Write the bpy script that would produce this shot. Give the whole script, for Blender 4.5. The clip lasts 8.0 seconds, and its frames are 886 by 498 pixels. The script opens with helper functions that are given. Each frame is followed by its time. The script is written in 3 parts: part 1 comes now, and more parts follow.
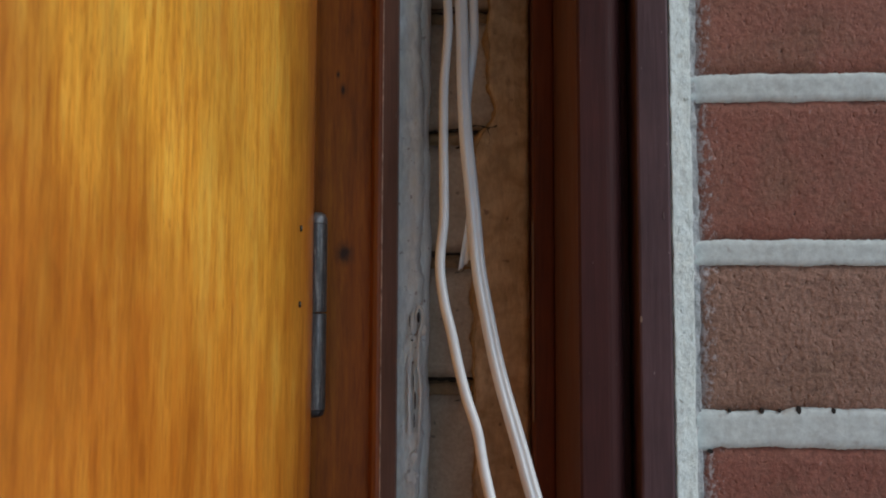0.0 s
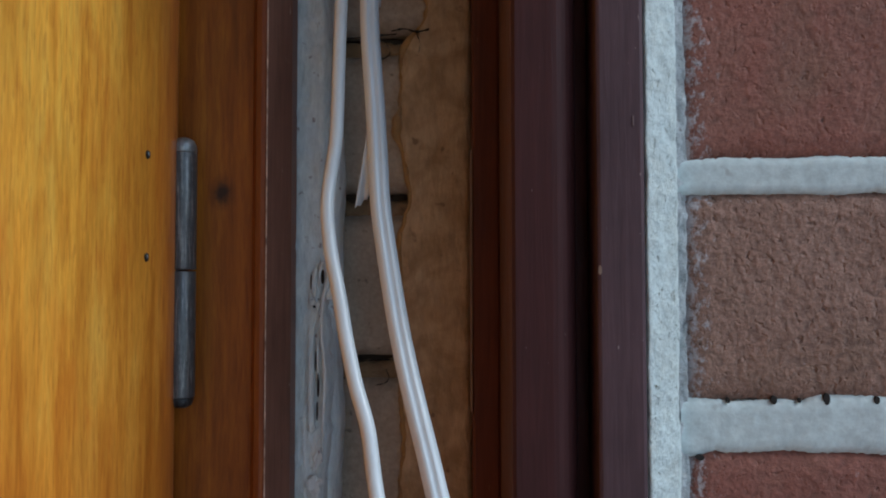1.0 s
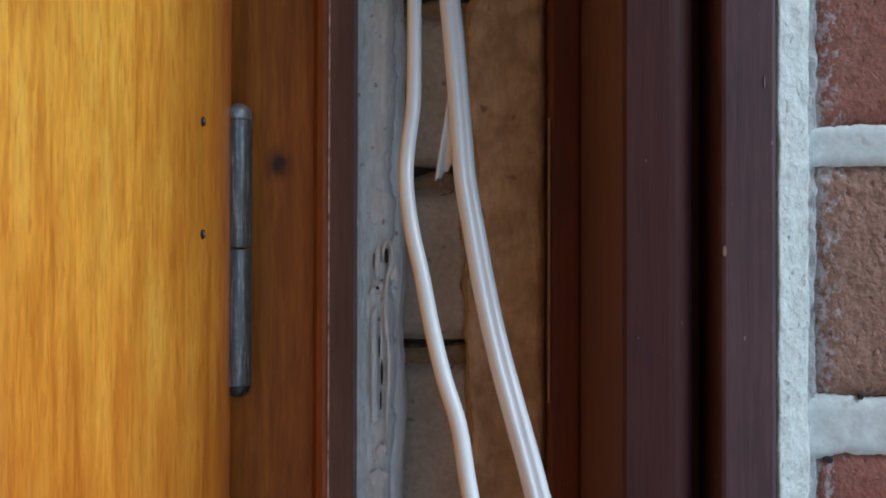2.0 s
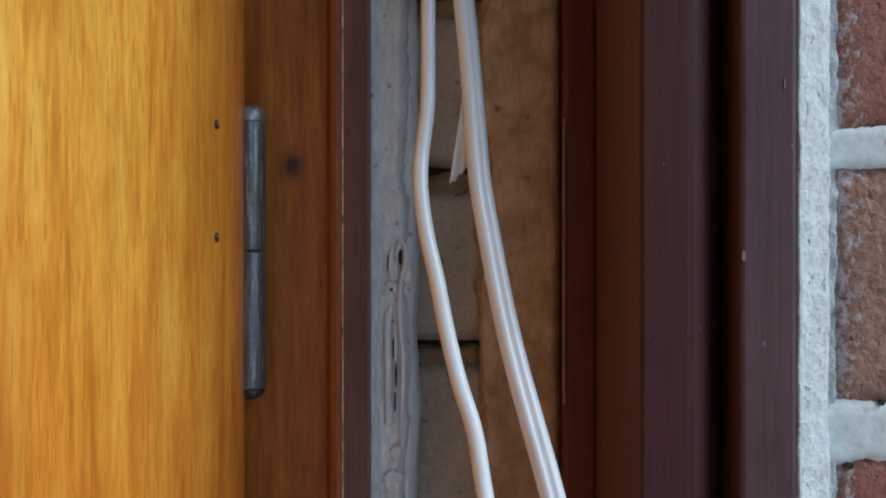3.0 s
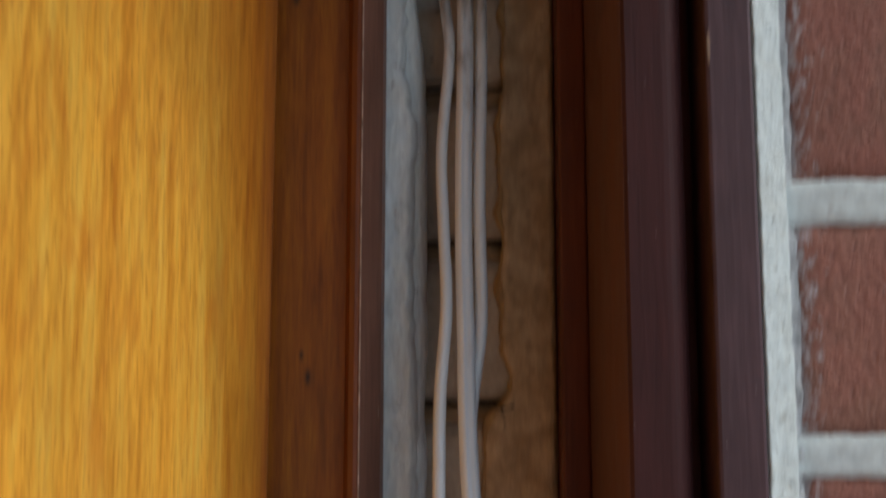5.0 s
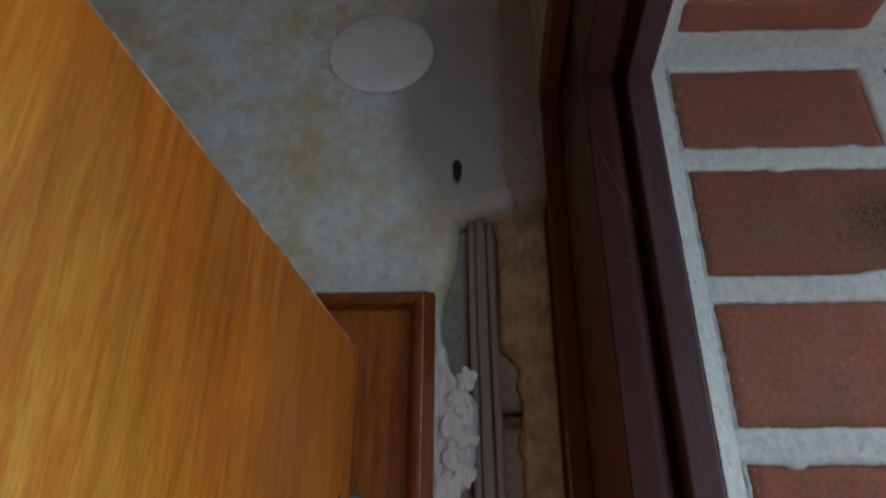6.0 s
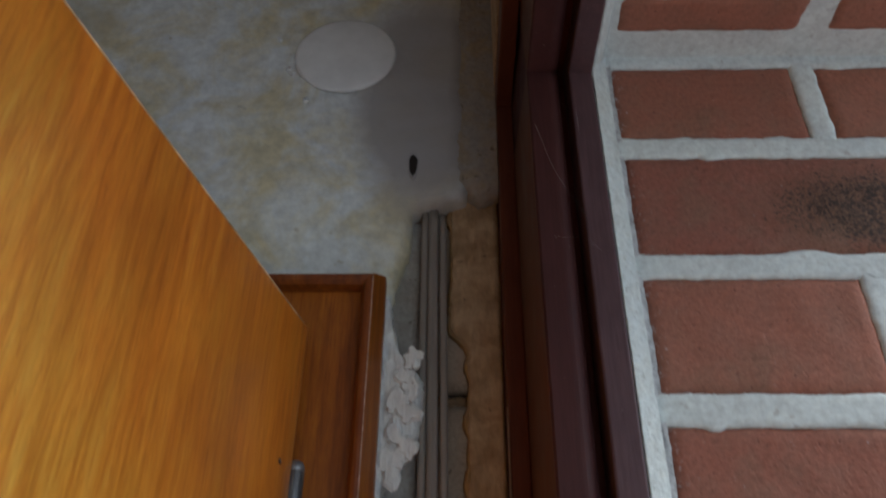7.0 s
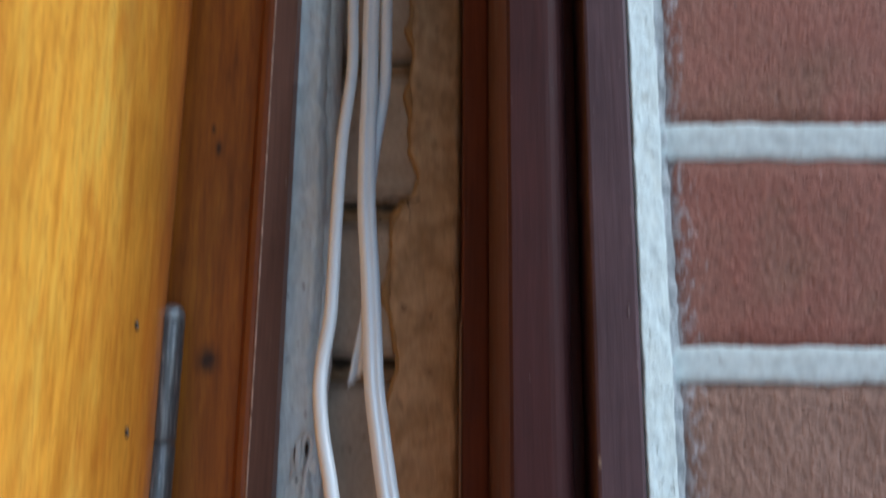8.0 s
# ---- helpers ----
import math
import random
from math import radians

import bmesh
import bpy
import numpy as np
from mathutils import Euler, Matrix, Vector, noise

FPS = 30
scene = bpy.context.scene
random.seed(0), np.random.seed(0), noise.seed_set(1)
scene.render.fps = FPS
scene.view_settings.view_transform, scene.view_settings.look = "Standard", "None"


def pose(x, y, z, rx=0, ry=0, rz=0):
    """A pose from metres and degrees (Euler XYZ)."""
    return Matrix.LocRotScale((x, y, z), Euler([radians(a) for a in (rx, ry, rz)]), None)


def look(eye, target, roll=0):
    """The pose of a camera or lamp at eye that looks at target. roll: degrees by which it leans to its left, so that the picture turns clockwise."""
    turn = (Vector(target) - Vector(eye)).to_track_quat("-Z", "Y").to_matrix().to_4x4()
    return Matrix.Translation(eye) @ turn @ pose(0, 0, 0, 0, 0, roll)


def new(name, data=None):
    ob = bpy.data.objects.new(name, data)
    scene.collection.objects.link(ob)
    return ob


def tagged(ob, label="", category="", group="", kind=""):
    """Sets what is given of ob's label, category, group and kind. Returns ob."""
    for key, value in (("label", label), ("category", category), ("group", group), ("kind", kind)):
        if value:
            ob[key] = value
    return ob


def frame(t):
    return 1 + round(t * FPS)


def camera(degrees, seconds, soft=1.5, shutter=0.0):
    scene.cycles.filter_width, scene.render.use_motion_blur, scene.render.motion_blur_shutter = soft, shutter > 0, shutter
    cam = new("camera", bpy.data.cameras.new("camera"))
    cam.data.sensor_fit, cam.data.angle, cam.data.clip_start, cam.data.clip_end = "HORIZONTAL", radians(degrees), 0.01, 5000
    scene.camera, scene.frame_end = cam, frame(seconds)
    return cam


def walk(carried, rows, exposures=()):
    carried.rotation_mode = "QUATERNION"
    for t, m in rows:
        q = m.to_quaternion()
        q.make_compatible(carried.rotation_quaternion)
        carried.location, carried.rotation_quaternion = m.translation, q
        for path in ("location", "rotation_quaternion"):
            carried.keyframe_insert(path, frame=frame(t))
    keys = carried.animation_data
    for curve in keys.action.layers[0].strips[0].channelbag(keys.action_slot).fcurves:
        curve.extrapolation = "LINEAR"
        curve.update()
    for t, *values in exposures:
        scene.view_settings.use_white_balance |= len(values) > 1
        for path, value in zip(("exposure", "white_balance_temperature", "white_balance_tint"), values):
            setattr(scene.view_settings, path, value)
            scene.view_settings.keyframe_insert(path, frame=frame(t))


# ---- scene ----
cam = camera(60.62, 8.0, 1.9, 0.22)
# seconds, place of the eye, yaw, pitch, roll
ROWS = [
    (0, 0.0133, 0.0125, 1.7529, 3.11, 3.91, -0.20),
    (0.5, 0.0292, 0.0662, 1.7426, 3.25, 4.22, 0.00),
    (1, 0.0478, 0.1120, 1.7427, 3.77, 2.33, 0.08),
    (1.5, 0.0239, 0.1314, 1.7434, 4.13, 1.07, -0.07),
    (3, 0.0204, 0.1358, 1.7474, 5.26, -0.06, 0.01),
    (3.5, 0.0194, 0.1347, 1.7501, 5.62, 0.10, 0.02),
    (4, 0.0214, 0.1364, 1.7532, 5.56, 0.18, -0.01),
    (4.5, 0.0207, 0.1384, 1.7626, 5.68, 0.03, -0.03),
    (4.8, 0.0176, 0.1264, 1.8192, 5.42, 1.38, -0.10),
    (5, 0.0174, 0.1061, 1.8872, 4.75, 5.55, -0.04),
    (5.2, 0.0157, 0.0828, 1.9423, 4.30, 11.85, -0.26),
    (6.3, -0.0195, -0.0070, 2.0774, 1.38, 33.38, -0.25),
    (6.5, -0.0114, -0.0125, 2.0779, 1.37, 33.88, -0.51),
    (7, 0.0127, 0.0110, 2.0310, 1.17, 33.19, -0.56),
    (7.2, 0.0240, 0.0273, 1.9985, 0.87, 30.87, -0.38),
    (7.5, 0.0272, 0.0583, 1.9120, 0.15, 25.33, -0.51),
    (7.8, 0.0306, 0.0852, 1.8097, 0.41, 18.41, -0.60),
    (8, 0.0381, 0.1091, 1.7603, 1.09, 11.83, -0.55),
]
# seconds, stops, kelvin, tint
EXPOSURES = [
    (0.0, 0.55, 6300, 5), (0.5, 0.48, 5500, 0), (1.0, 0.58, 5500, 0), (1.5, 0.85, 5600, 1), (3.0, 0.95, 5650, 2), (3.5, 0.95, 5700, 2),
    (4.5, 0.95, 5700, 2), (5.0, 0.8, 6400, 6), (6.5, 0.92, 5950, 5), (7.0, 1.08, 6250, 6), (7.5, 1.2, 6700, 9), (8.0, 1.18, 5450, 1)]
walk(cam, [(t, pose(x, y, z, 90 + pitch, roll, yaw)) for t, x, y, z, yaw, pitch, roll in ROWS], EXPOSURES)

# ---- light ----
world = bpy.data.worlds.new("sky")
scene.world = world
world.use_nodes = True
wt = world.node_tree
sky = wt.nodes.new("ShaderNodeTexSky")
sky.sky_type, sky.sun_disc = "NISHITA", False
sky.sun_elevation, sky.sun_rotation = radians(46.7), radians(104.9)
sky.dust_density, sky.air_density = 1.2, 1.0
wt.links.new(sky.outputs[0], wt.nodes["Background"].inputs[0])
wt.nodes["Background"].inputs[1].default_value = 0.11

sun = new("sun", bpy.data.lights.new("sun", "SUN"))
sun.data.energy, sun.data.angle, sun.data.color = 1.0, radians(30), (1.0, 0.98, 0.95)
sun.matrix_world = look((3.0, -0.80, 1.8 + 3.30), (0, 0, 1.8))


# ---- materials ----
def material(name):
    m = bpy.data.materials.new(name)
    m.use_nodes = True
    return m, m.node_tree, m.node_tree.nodes["Principled BSDF"]


def coords(t, scale, kind="Object", turn=(0, 0, 0)):
    c, mp = t.nodes.new("ShaderNodeTexCoord"), t.nodes.new("ShaderNodeMapping")
    mp.inputs["Scale"].default_value = scale
    mp.inputs["Rotation"].default_value = turn
    t.links.new(c.outputs[kind], mp.inputs[0])
    return mp.outputs[0]


def tex_noise(t, vec, scale=1.0, detail=5.0, rough=0.55, distort=0.0):
    n = t.nodes.new("ShaderNodeTexNoise")
    for key, value in (("Scale", scale), ("Detail", detail), ("Roughness", rough), ("Distortion", distort)):
        n.inputs[key].default_value = value
    t.links.new(vec, n.inputs["Vector"])
    return n.outputs["Fac"]


def ramp(t, fac, stops):
    r = t.nodes.new("ShaderNodeValToRGB")
    e = r.color_ramp.elements
    while len(e) < len(stops):
        e.new(0.5)
    for item, (at, c) in zip(e, stops):
        item.position = at
        item.color = (*c, 1) if isinstance(c, tuple) else (c, c, c, 1)
    t.links.new(fac, r.inputs[0])
    return r.outputs[0]


def mix(t, fac, a, b, how="MIX"):
    n = t.nodes.new("ShaderNodeMix")
    n.data_type, n.blend_type = "RGBA", how
    for value, socket in ((fac, n.inputs[0]), (a, n.inputs[6]), (b, n.inputs[7])):
        if isinstance(value, (int, float)):
            socket.default_value = value
        elif isinstance(value, tuple):
            socket.default_value = (*value, 1)
        else:
            t.links.new(value, socket)
    return n.outputs[2]


def bump(t, b, height, strength, distance):
    n = t.nodes.new("ShaderNodeBump")
    n.inputs["Strength"].default_value, n.inputs["Distance"].default_value = strength, distance
    t.links.new(height, n.inputs["Height"])
    t.links.new(n.outputs[0], b.inputs["Normal"])


def spot(t, at, radii, stops, scale=420):
    """A soft ellipse round a point of the place."""
    mp = t.nodes.new("ShaderNodeVectorMath")
    mp.operation = "SUBTRACT"
    mp.inputs[1].default_value = at
    c = t.nodes.new("ShaderNodeTexCoord")
    t.links.new(c.outputs["Object"], mp.inputs[0])
    sc = t.nodes.new("ShaderNodeVectorMath")
    sc.operation = "DIVIDE"
    sc.inputs[1].default_value = radii
    t.links.new(mp.outputs[0], sc.inputs[0])
    ln = t.nodes.new("ShaderNodeVectorMath")
    ln.operation = "LENGTH"
    t.links.new(sc.outputs[0], ln.inputs[0])
    wave = mix(t, 0.35, ln.outputs["Value"], tex_noise(t, c.outputs["Object"], scale, 4, 0.6), "ADD")
    return ramp(t, wave, stops)


def wood(name, dark, mid, light, rough=0.32, coat=0.35, knots=(), lit_band=None):
    """Varnished softwood, its grain along z; the last argument names paler tones that paint in light and the heights
    between which they lie.
    """
    m, t, b = material(name)
    streak = tex_noise(t, coords(t, (150, 150, 10)), 1.0, 7, 0.66, 0.5)
    flame = tex_noise(t, coords(t, (300, 300, 34)), 1.0, 4, 0.6, 0.5)
    fine = tex_noise(t, coords(t, (760, 760, 90)), 1.0, 4, 0.6, 0.6)
    broad = tex_noise(t, coords(t, (26, 26, 8)), 1.0, 3, 0.5, 0.6)
    grain = mix(t, 0.32, streak, flame)
    c = ramp(t, grain, [(0.36, dark), (0.5, mid), (0.64, light)])
    # paler tones painted in for light across the leaf, dimming to the hinge edge
    if lit_band:
        (d2, m2, l2), stops = lit_band
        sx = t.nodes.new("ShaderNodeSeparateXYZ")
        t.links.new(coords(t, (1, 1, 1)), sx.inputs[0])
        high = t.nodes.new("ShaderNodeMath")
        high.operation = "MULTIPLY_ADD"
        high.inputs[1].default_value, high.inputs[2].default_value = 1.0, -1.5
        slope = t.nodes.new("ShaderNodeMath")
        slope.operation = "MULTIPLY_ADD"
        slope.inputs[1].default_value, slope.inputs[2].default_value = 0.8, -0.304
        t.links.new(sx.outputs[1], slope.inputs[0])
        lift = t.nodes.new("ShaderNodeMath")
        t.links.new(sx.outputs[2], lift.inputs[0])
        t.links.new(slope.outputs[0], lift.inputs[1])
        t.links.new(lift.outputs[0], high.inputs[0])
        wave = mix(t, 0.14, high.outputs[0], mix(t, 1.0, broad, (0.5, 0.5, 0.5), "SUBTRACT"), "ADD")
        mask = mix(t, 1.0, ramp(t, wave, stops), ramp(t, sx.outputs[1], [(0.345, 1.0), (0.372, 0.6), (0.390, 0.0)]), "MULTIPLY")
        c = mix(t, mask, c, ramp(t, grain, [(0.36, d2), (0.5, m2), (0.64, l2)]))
    c = mix(t, 0.45, c, ramp(t, fine, [(0.3, 0.6), (0.62, 1.0)]), "MULTIPLY")
    c = mix(t, 0.65, c, ramp(t, broad, [(0.3, 0.62), (0.7, 1.15)]), "MULTIPLY")
    patch = tex_noise(t, coords(t, (85, 85, 22)), 1.0, 4, 0.6, 0.5)
    c = mix(t, ramp(t, patch, [(0.52, 0.0), (0.66, 0.45)]), c, mid)
    fleck = tex_noise(t, coords(t, (420, 420, 42)), 1.0, 3, 0.55, 0.5)
    c = mix(t, ramp(t, fleck, [(0.58, 0.0), (0.68, 0.22)]), c, dark)
    pore = tex_noise(t, coords(t, (1250, 1250, 90)), 1.0, 2, 0.5, 0.4)
    c = mix(t, ramp(t, pore, [(0.57, 0.0), (0.66, 0.38)]), c, dark)
    for at, radii in knots:
        c = mix(t, spot(t, at, radii, [(0.58, 0.0), (0.74, 0.28), (0.95, 0.0)]), c, (0.05, 0.014, 0.006))
        c = mix(t, spot(t, at, radii, [(0.34, 0.95), (0.54, 0.6), (0.72, 0.0)]), c, (0.022, 0.008, 0.006))
    t.links.new(c, b.inputs["Base Color"])
    b.inputs["Roughness"].default_value = rough
    b.inputs["Coat Weight"].default_value, b.inputs["Coat Roughness"].default_value = coat, 0.22
    bump(t, b, fine, 0.12, 0.0006)
    return m


def paint(name, base, worn, rough=0.4, grain=True):
    """Gloss paint over wood, brushed along z."""
    m, t, b = material(name)
    brush = tex_noise(t, coords(t, (560, 560, 26)), 1.0, 5, 0.65, 0.6)
    blot = tex_noise(t, coords(t, (60, 60, 30)), 1.0, 5, 0.6)
    specks = tex_noise(t, coords(t, (700, 700, 240)), 1.0, 2, 0.5)
    c = mix(t, 0.6, base, ramp(t, brush, [(0.3, 0.65), (0.7, 1.2)]), "MULTIPLY")
    c = mix(t, 0.5, c, ramp(t, blot, [(0.3, 0.6), (0.7, 1.2)]), "MULTIPLY")
    c = mix(t, ramp(t, specks, [(0.74, 0.0), (0.78, 0.7)]), c, worn)
    t.links.new(c, b.inputs["Base Color"])
    t.links.new(ramp(t, blot, [(0.3, rough - 0.08), (0.7, rough + 0.12)]), b.inputs["Roughness"])
    b.inputs["Specular IOR Level"].default_value = 0.22
    bump(t, b, brush, 0.25, 0.0006)
    return m


def crumbly(name, base, tint, dirt, grain=500, relief=0.5, rough=0.9, patches=40, blotches=(), nicks=False, drag=1.0):
    """Plaster, mortar, filler: two tones in patches, pits and dirt."""
    m, t, b = material(name)
    big = tex_noise(t, coords(t, (patches,) * 3), 1.0, 6, 0.62, 0.5)
    small = tex_noise(t, coords(t, (grain, grain, grain * drag)), 1.0, 6, 0.65)
    pits = tex_noise(t, coords(t, (grain * 0.55,) * 3), 1.0, 2, 0.5)
    c = mix(t, ramp(t, big, [(0.42, 0.0), (0.62, 1.0)]), base, tint)
    c = mix(t, 0.6, c, ramp(t, small, [(0.3, 0.65), (0.65, 1.1)]), "MULTIPLY")
    c = mix(t, ramp(t, pits, [(0.68, 0.0), (0.76, 0.8)]), c, dirt)
    height = small
    if nicks:
        nick = ramp(t, tex_noise(t, coords(t, (520, 520, 300), "Object", (0, 0.2, 0)), 1.0, 3, 0.55, 0.8), [(0.65, 0.0), (0.73, 0.65)])
        c = mix(t, nick, c, dirt)
        height = mix(t, 1.0, small, nick, "SUBTRACT")
    for at, radii, stops, colour in blotches:
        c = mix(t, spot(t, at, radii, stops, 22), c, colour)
    t.links.new(c, b.inputs["Base Color"])
    b.inputs["Roughness"].default_value = rough
    bump(t, b, height, relief, 0.0016)
    return m


def brick_material(name, lo, hi, smear=0.0, relief=1.0, burnt=False, tone=1.0):
    m, t, b = material(name)
    info = t.nodes.new("ShaderNodeObjectInfo")
    v = coords(t, (1, 1, 1))
    big = tex_noise(t, v, 45, 5, 0.6, 0.4)
    wire = tex_noise(t, coords(t, (520, 520, 340)), 1.0, 5, 0.62, 0.3)
    lump = tex_noise(t, v, 330, 4, 0.55, 0.15)
    grit = tex_noise(t, v, 1100, 3, 0.6)
    pits = tex_noise(t, coords(t, (380, 380, 330), "Object", (0, 0.5, 0)), 1.0, 2, 0.5, 0.2)
    c = mix(t, info.outputs["Random"], lo, hi)
    patchy = tex_noise(t, v, 14, 4, 0.6, 0.3)
    c = mix(t, ramp(t, big, [(0.4, 0.0), (0.7, 0.45)]), c, (0.23, 0.125, 0.085))
    c = mix(t, ramp(t, patchy, [(0.53, 0.0), (0.62, 0.4)]), c, (0.235, 0.140, 0.090))
    c = mix(t, 0.55 * tone, c, ramp(t, wire, [(0.3, 0.6), (0.62, 1.12)]), "MULTIPLY")
    c = mix(t, 0.7 * tone, c, ramp(t, lump, [(0.32, 0.60), (0.50, 1.0), (0.70, 1.22)]), "MULTIPLY")
    c = mix(t, 0.4 * tone, c, ramp(t, grit, [(0.34, 0.5), (0.66, 1.4)]), "MULTIPLY")
    c = mix(t, ramp(t, pits, [(0.70, 0.0), (0.75, 0.75)]), c, (0.045, 0.02, 0.018))
    c = mix(t, 1.0, c, (0.90, 0.89, 0.90), "MULTIPLY")
    if smear:
        x = t.nodes.new("ShaderNodeSeparateXYZ")
        t.links.new(t.nodes.new("ShaderNodeNewGeometry").outputs["Position"], x.inputs[0])
        edge = ramp(t, x.outputs[0], [(0.1060, 0.31), (0.1090, 0.19), (0.1130, 0.10), (0.1190, 0.0)])
        splash = mix(t, 1.0, tex_noise(t, coords(t, (420, 420, 300)), 1.0, 6, 0.75, 0.1), mix(t, 1.0, edge, (smear, smear, smear), "MULTIPLY"), "ADD")
        c = mix(t, ramp(t, splash, [(0.64, 0.0), (0.76, 0.8)]), c, (0.52, 0.49, 0.50))
    if burnt:
        zone = spot(t, (0.022, 0.0, -0.004), (0.100, 0.2, 0.046), [(0.50, 1.0), (1.15, 0.0)], 60)
        c = mix(t, mix(t, 1.0, zone, (0.7, 0.7, 0.7), "MULTIPLY"), c, (0.13, 0.075, 0.04))
        speck = mix(t, 1.0, tex_noise(t, coords(t, (260, 260, 330)), 1.0, 6, 0.75, 1.9), mix(t, 0.18, (0, 0, 0), zone), "ADD")
        c = mix(t, ramp(t, speck, [(0.61, 0.0), (0.71, 0.9)]), c, (0.016, 0.012, 0.010))
    t.links.new(c, b.inputs["Base Color"])
    b.inputs["Roughness"].default_value = 0.88
    h = mix(t, 0.35, mix(t, 0.28, lump, wire), ramp(t, pits, [(0.60, 0.0), (0.72, 1.0)]), "SUBTRACT")
    bump(t, b, h, relief, 0.0019)
    return m


def plain(name, c, rough=0.5, metal=0.0, var=0.25, scale=120):
    m, t, b = material(name)
    n = tex_noise(t, coords(t, (scale,) * 3), 1.0, 5, 0.6)
    t.links.new(mix(t, 1.0, c, ramp(t, n, [(0.3, 1 - var), (0.7, 1 + var)]), "MULTIPLY"), b.inputs["Base Color"])
    t.links.new(ramp(t, n, [(0.3, max(rough - 0.1, 0.05)), (0.7, min(rough + 0.12, 1.0))]), b.inputs["Roughness"])
    b.inputs["Metallic"].default_value = metal
    return m


def worn_steel(name, base, worn):
    """Old steel rubbed in streaks along z."""
    m, t, b = material(name)
    rub = tex_noise(t, coords(t, (900, 900, 60)), 1.0, 5, 0.7, 0.4)
    spotty = tex_noise(t, coords(t, (420,) * 3), 1.0, 5, 0.65)
    c = mix(t, ramp(t, rub, [(0.50, 0.0), (0.66, 0.8)]), base, worn)
    c = mix(t, 0.5, c, ramp(t, spotty, [(0.35, 0.6), (0.65, 1.15)]), "MULTIPLY")
    t.links.new(c, b.inputs["Base Color"])
    t.links.new(ramp(t, rub, [(0.3, 0.5), (0.7, 0.34)]), b.inputs["Roughness"])
    b.inputs["Metallic"].default_value = 0.6
    bump(t, b, spotty, 0.15, 0.0004)
    return m


def vinyl(name, clean, upper_tone):
    """Soft white sheath, turning brown-grey with height above about z 2."""
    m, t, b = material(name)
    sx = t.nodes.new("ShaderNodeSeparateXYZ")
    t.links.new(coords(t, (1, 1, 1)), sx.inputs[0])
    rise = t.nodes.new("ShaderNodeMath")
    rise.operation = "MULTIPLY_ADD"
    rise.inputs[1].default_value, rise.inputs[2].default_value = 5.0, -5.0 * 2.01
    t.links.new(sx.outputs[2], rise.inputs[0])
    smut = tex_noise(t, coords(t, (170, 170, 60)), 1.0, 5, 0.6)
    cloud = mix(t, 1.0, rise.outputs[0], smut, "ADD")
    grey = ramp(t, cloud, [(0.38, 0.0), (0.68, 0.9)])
    c = mix(t, grey, mix(t, ramp(t, smut, [(0.55, 0.0), (0.75, 0.3)]), clean, (0.45, 0.38, 0.33)), upper_tone)
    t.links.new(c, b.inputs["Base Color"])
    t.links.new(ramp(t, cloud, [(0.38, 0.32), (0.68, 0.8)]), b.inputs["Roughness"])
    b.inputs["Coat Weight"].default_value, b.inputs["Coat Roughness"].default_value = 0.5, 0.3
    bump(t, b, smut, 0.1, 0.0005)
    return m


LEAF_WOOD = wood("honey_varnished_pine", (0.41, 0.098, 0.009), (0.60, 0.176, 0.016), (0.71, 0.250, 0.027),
                 lit_band=(((0.68, 0.240, 0.018), (0.93, 0.425, 0.046), (0.98, 0.55, 0.085)), [(0.12, 0.1), (0.24, 1.0), (0.40, 1.0), (0.55, 0.0)]))
TRIM_WOOD = wood("dark_varnished_pine", (0.200, 0.045, 0.002), (0.350, 0.094, 0.005), (0.460, 0.148, 0.009), 0.46, 0.06, knots=[((-0.0605, 0.4085, 1.7777), (0.0082, 0.02, 0.0105)), ((-0.0699, 0.4085, 2.0234), (0.0035, 0.02, 0.005)), ((-0.0623, 0.4085, 1.8654), (0.0026, 0.02, 0.007)), ((-0.065, 0.4085, 1.8740), (0.0018, 0.02, 0.004))])
MOULD_WOOD = wood("red_brown_varnished_pine", (0.125, 0.023, 0.002), (0.220, 0.050, 0.004), (0.300, 0.082, 0.006), 0.44, 0.1)
BROWN = paint("brown_gloss_paint", (0.060, 0.0190, 0.0180), (0.30, 0.24, 0.22), 0.58)
# the frame's brown, lightened to paint in sky reflected on the bead
SKY_LIT_BEAD = paint("sky_lit_brown_gloss", (0.096, 0.054, 0.060), (0.34, 0.27, 0.25), 0.48)
# paler brown that paints light bounced off the leaf onto the stile's side
BOUNCE_SIDE = paint("bounce_lit_brown", (0.135, 0.060, 0.040), (0.20, 0.12, 0.08), 0.6)
EDGE_PAINT = paint("worn_brown_edge", (0.265, 0.120, 0.080), (0.50, 0.36, 0.28), 0.40)
REBATE_PAINT = paint("dark_red_stain", (0.135, 0.040, 0.022), (0.20, 0.10, 0.06), 0.45)
RED_BROWN = paint("red_brown_stain", (0.115, 0.0210, 0.0140), (0.14, 0.07, 0.04), 0.38)
# soft ellipses: brown at the top, cement grey, near-black by the lintel, yellowish
PLASTER = crumbly("blue_white_distemper", (0.81, 0.85, 0.84), (0.73, 0.665, 0.45), (0.50, 0.47, 0.37), 130, 0.16, 0.92, 19, blotches=[
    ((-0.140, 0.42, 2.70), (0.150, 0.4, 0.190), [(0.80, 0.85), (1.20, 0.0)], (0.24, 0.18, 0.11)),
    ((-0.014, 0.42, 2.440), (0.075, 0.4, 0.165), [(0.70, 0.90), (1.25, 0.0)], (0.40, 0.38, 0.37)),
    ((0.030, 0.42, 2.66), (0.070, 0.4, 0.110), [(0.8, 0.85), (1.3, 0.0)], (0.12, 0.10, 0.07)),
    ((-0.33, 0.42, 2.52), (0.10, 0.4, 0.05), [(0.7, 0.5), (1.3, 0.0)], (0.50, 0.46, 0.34))])
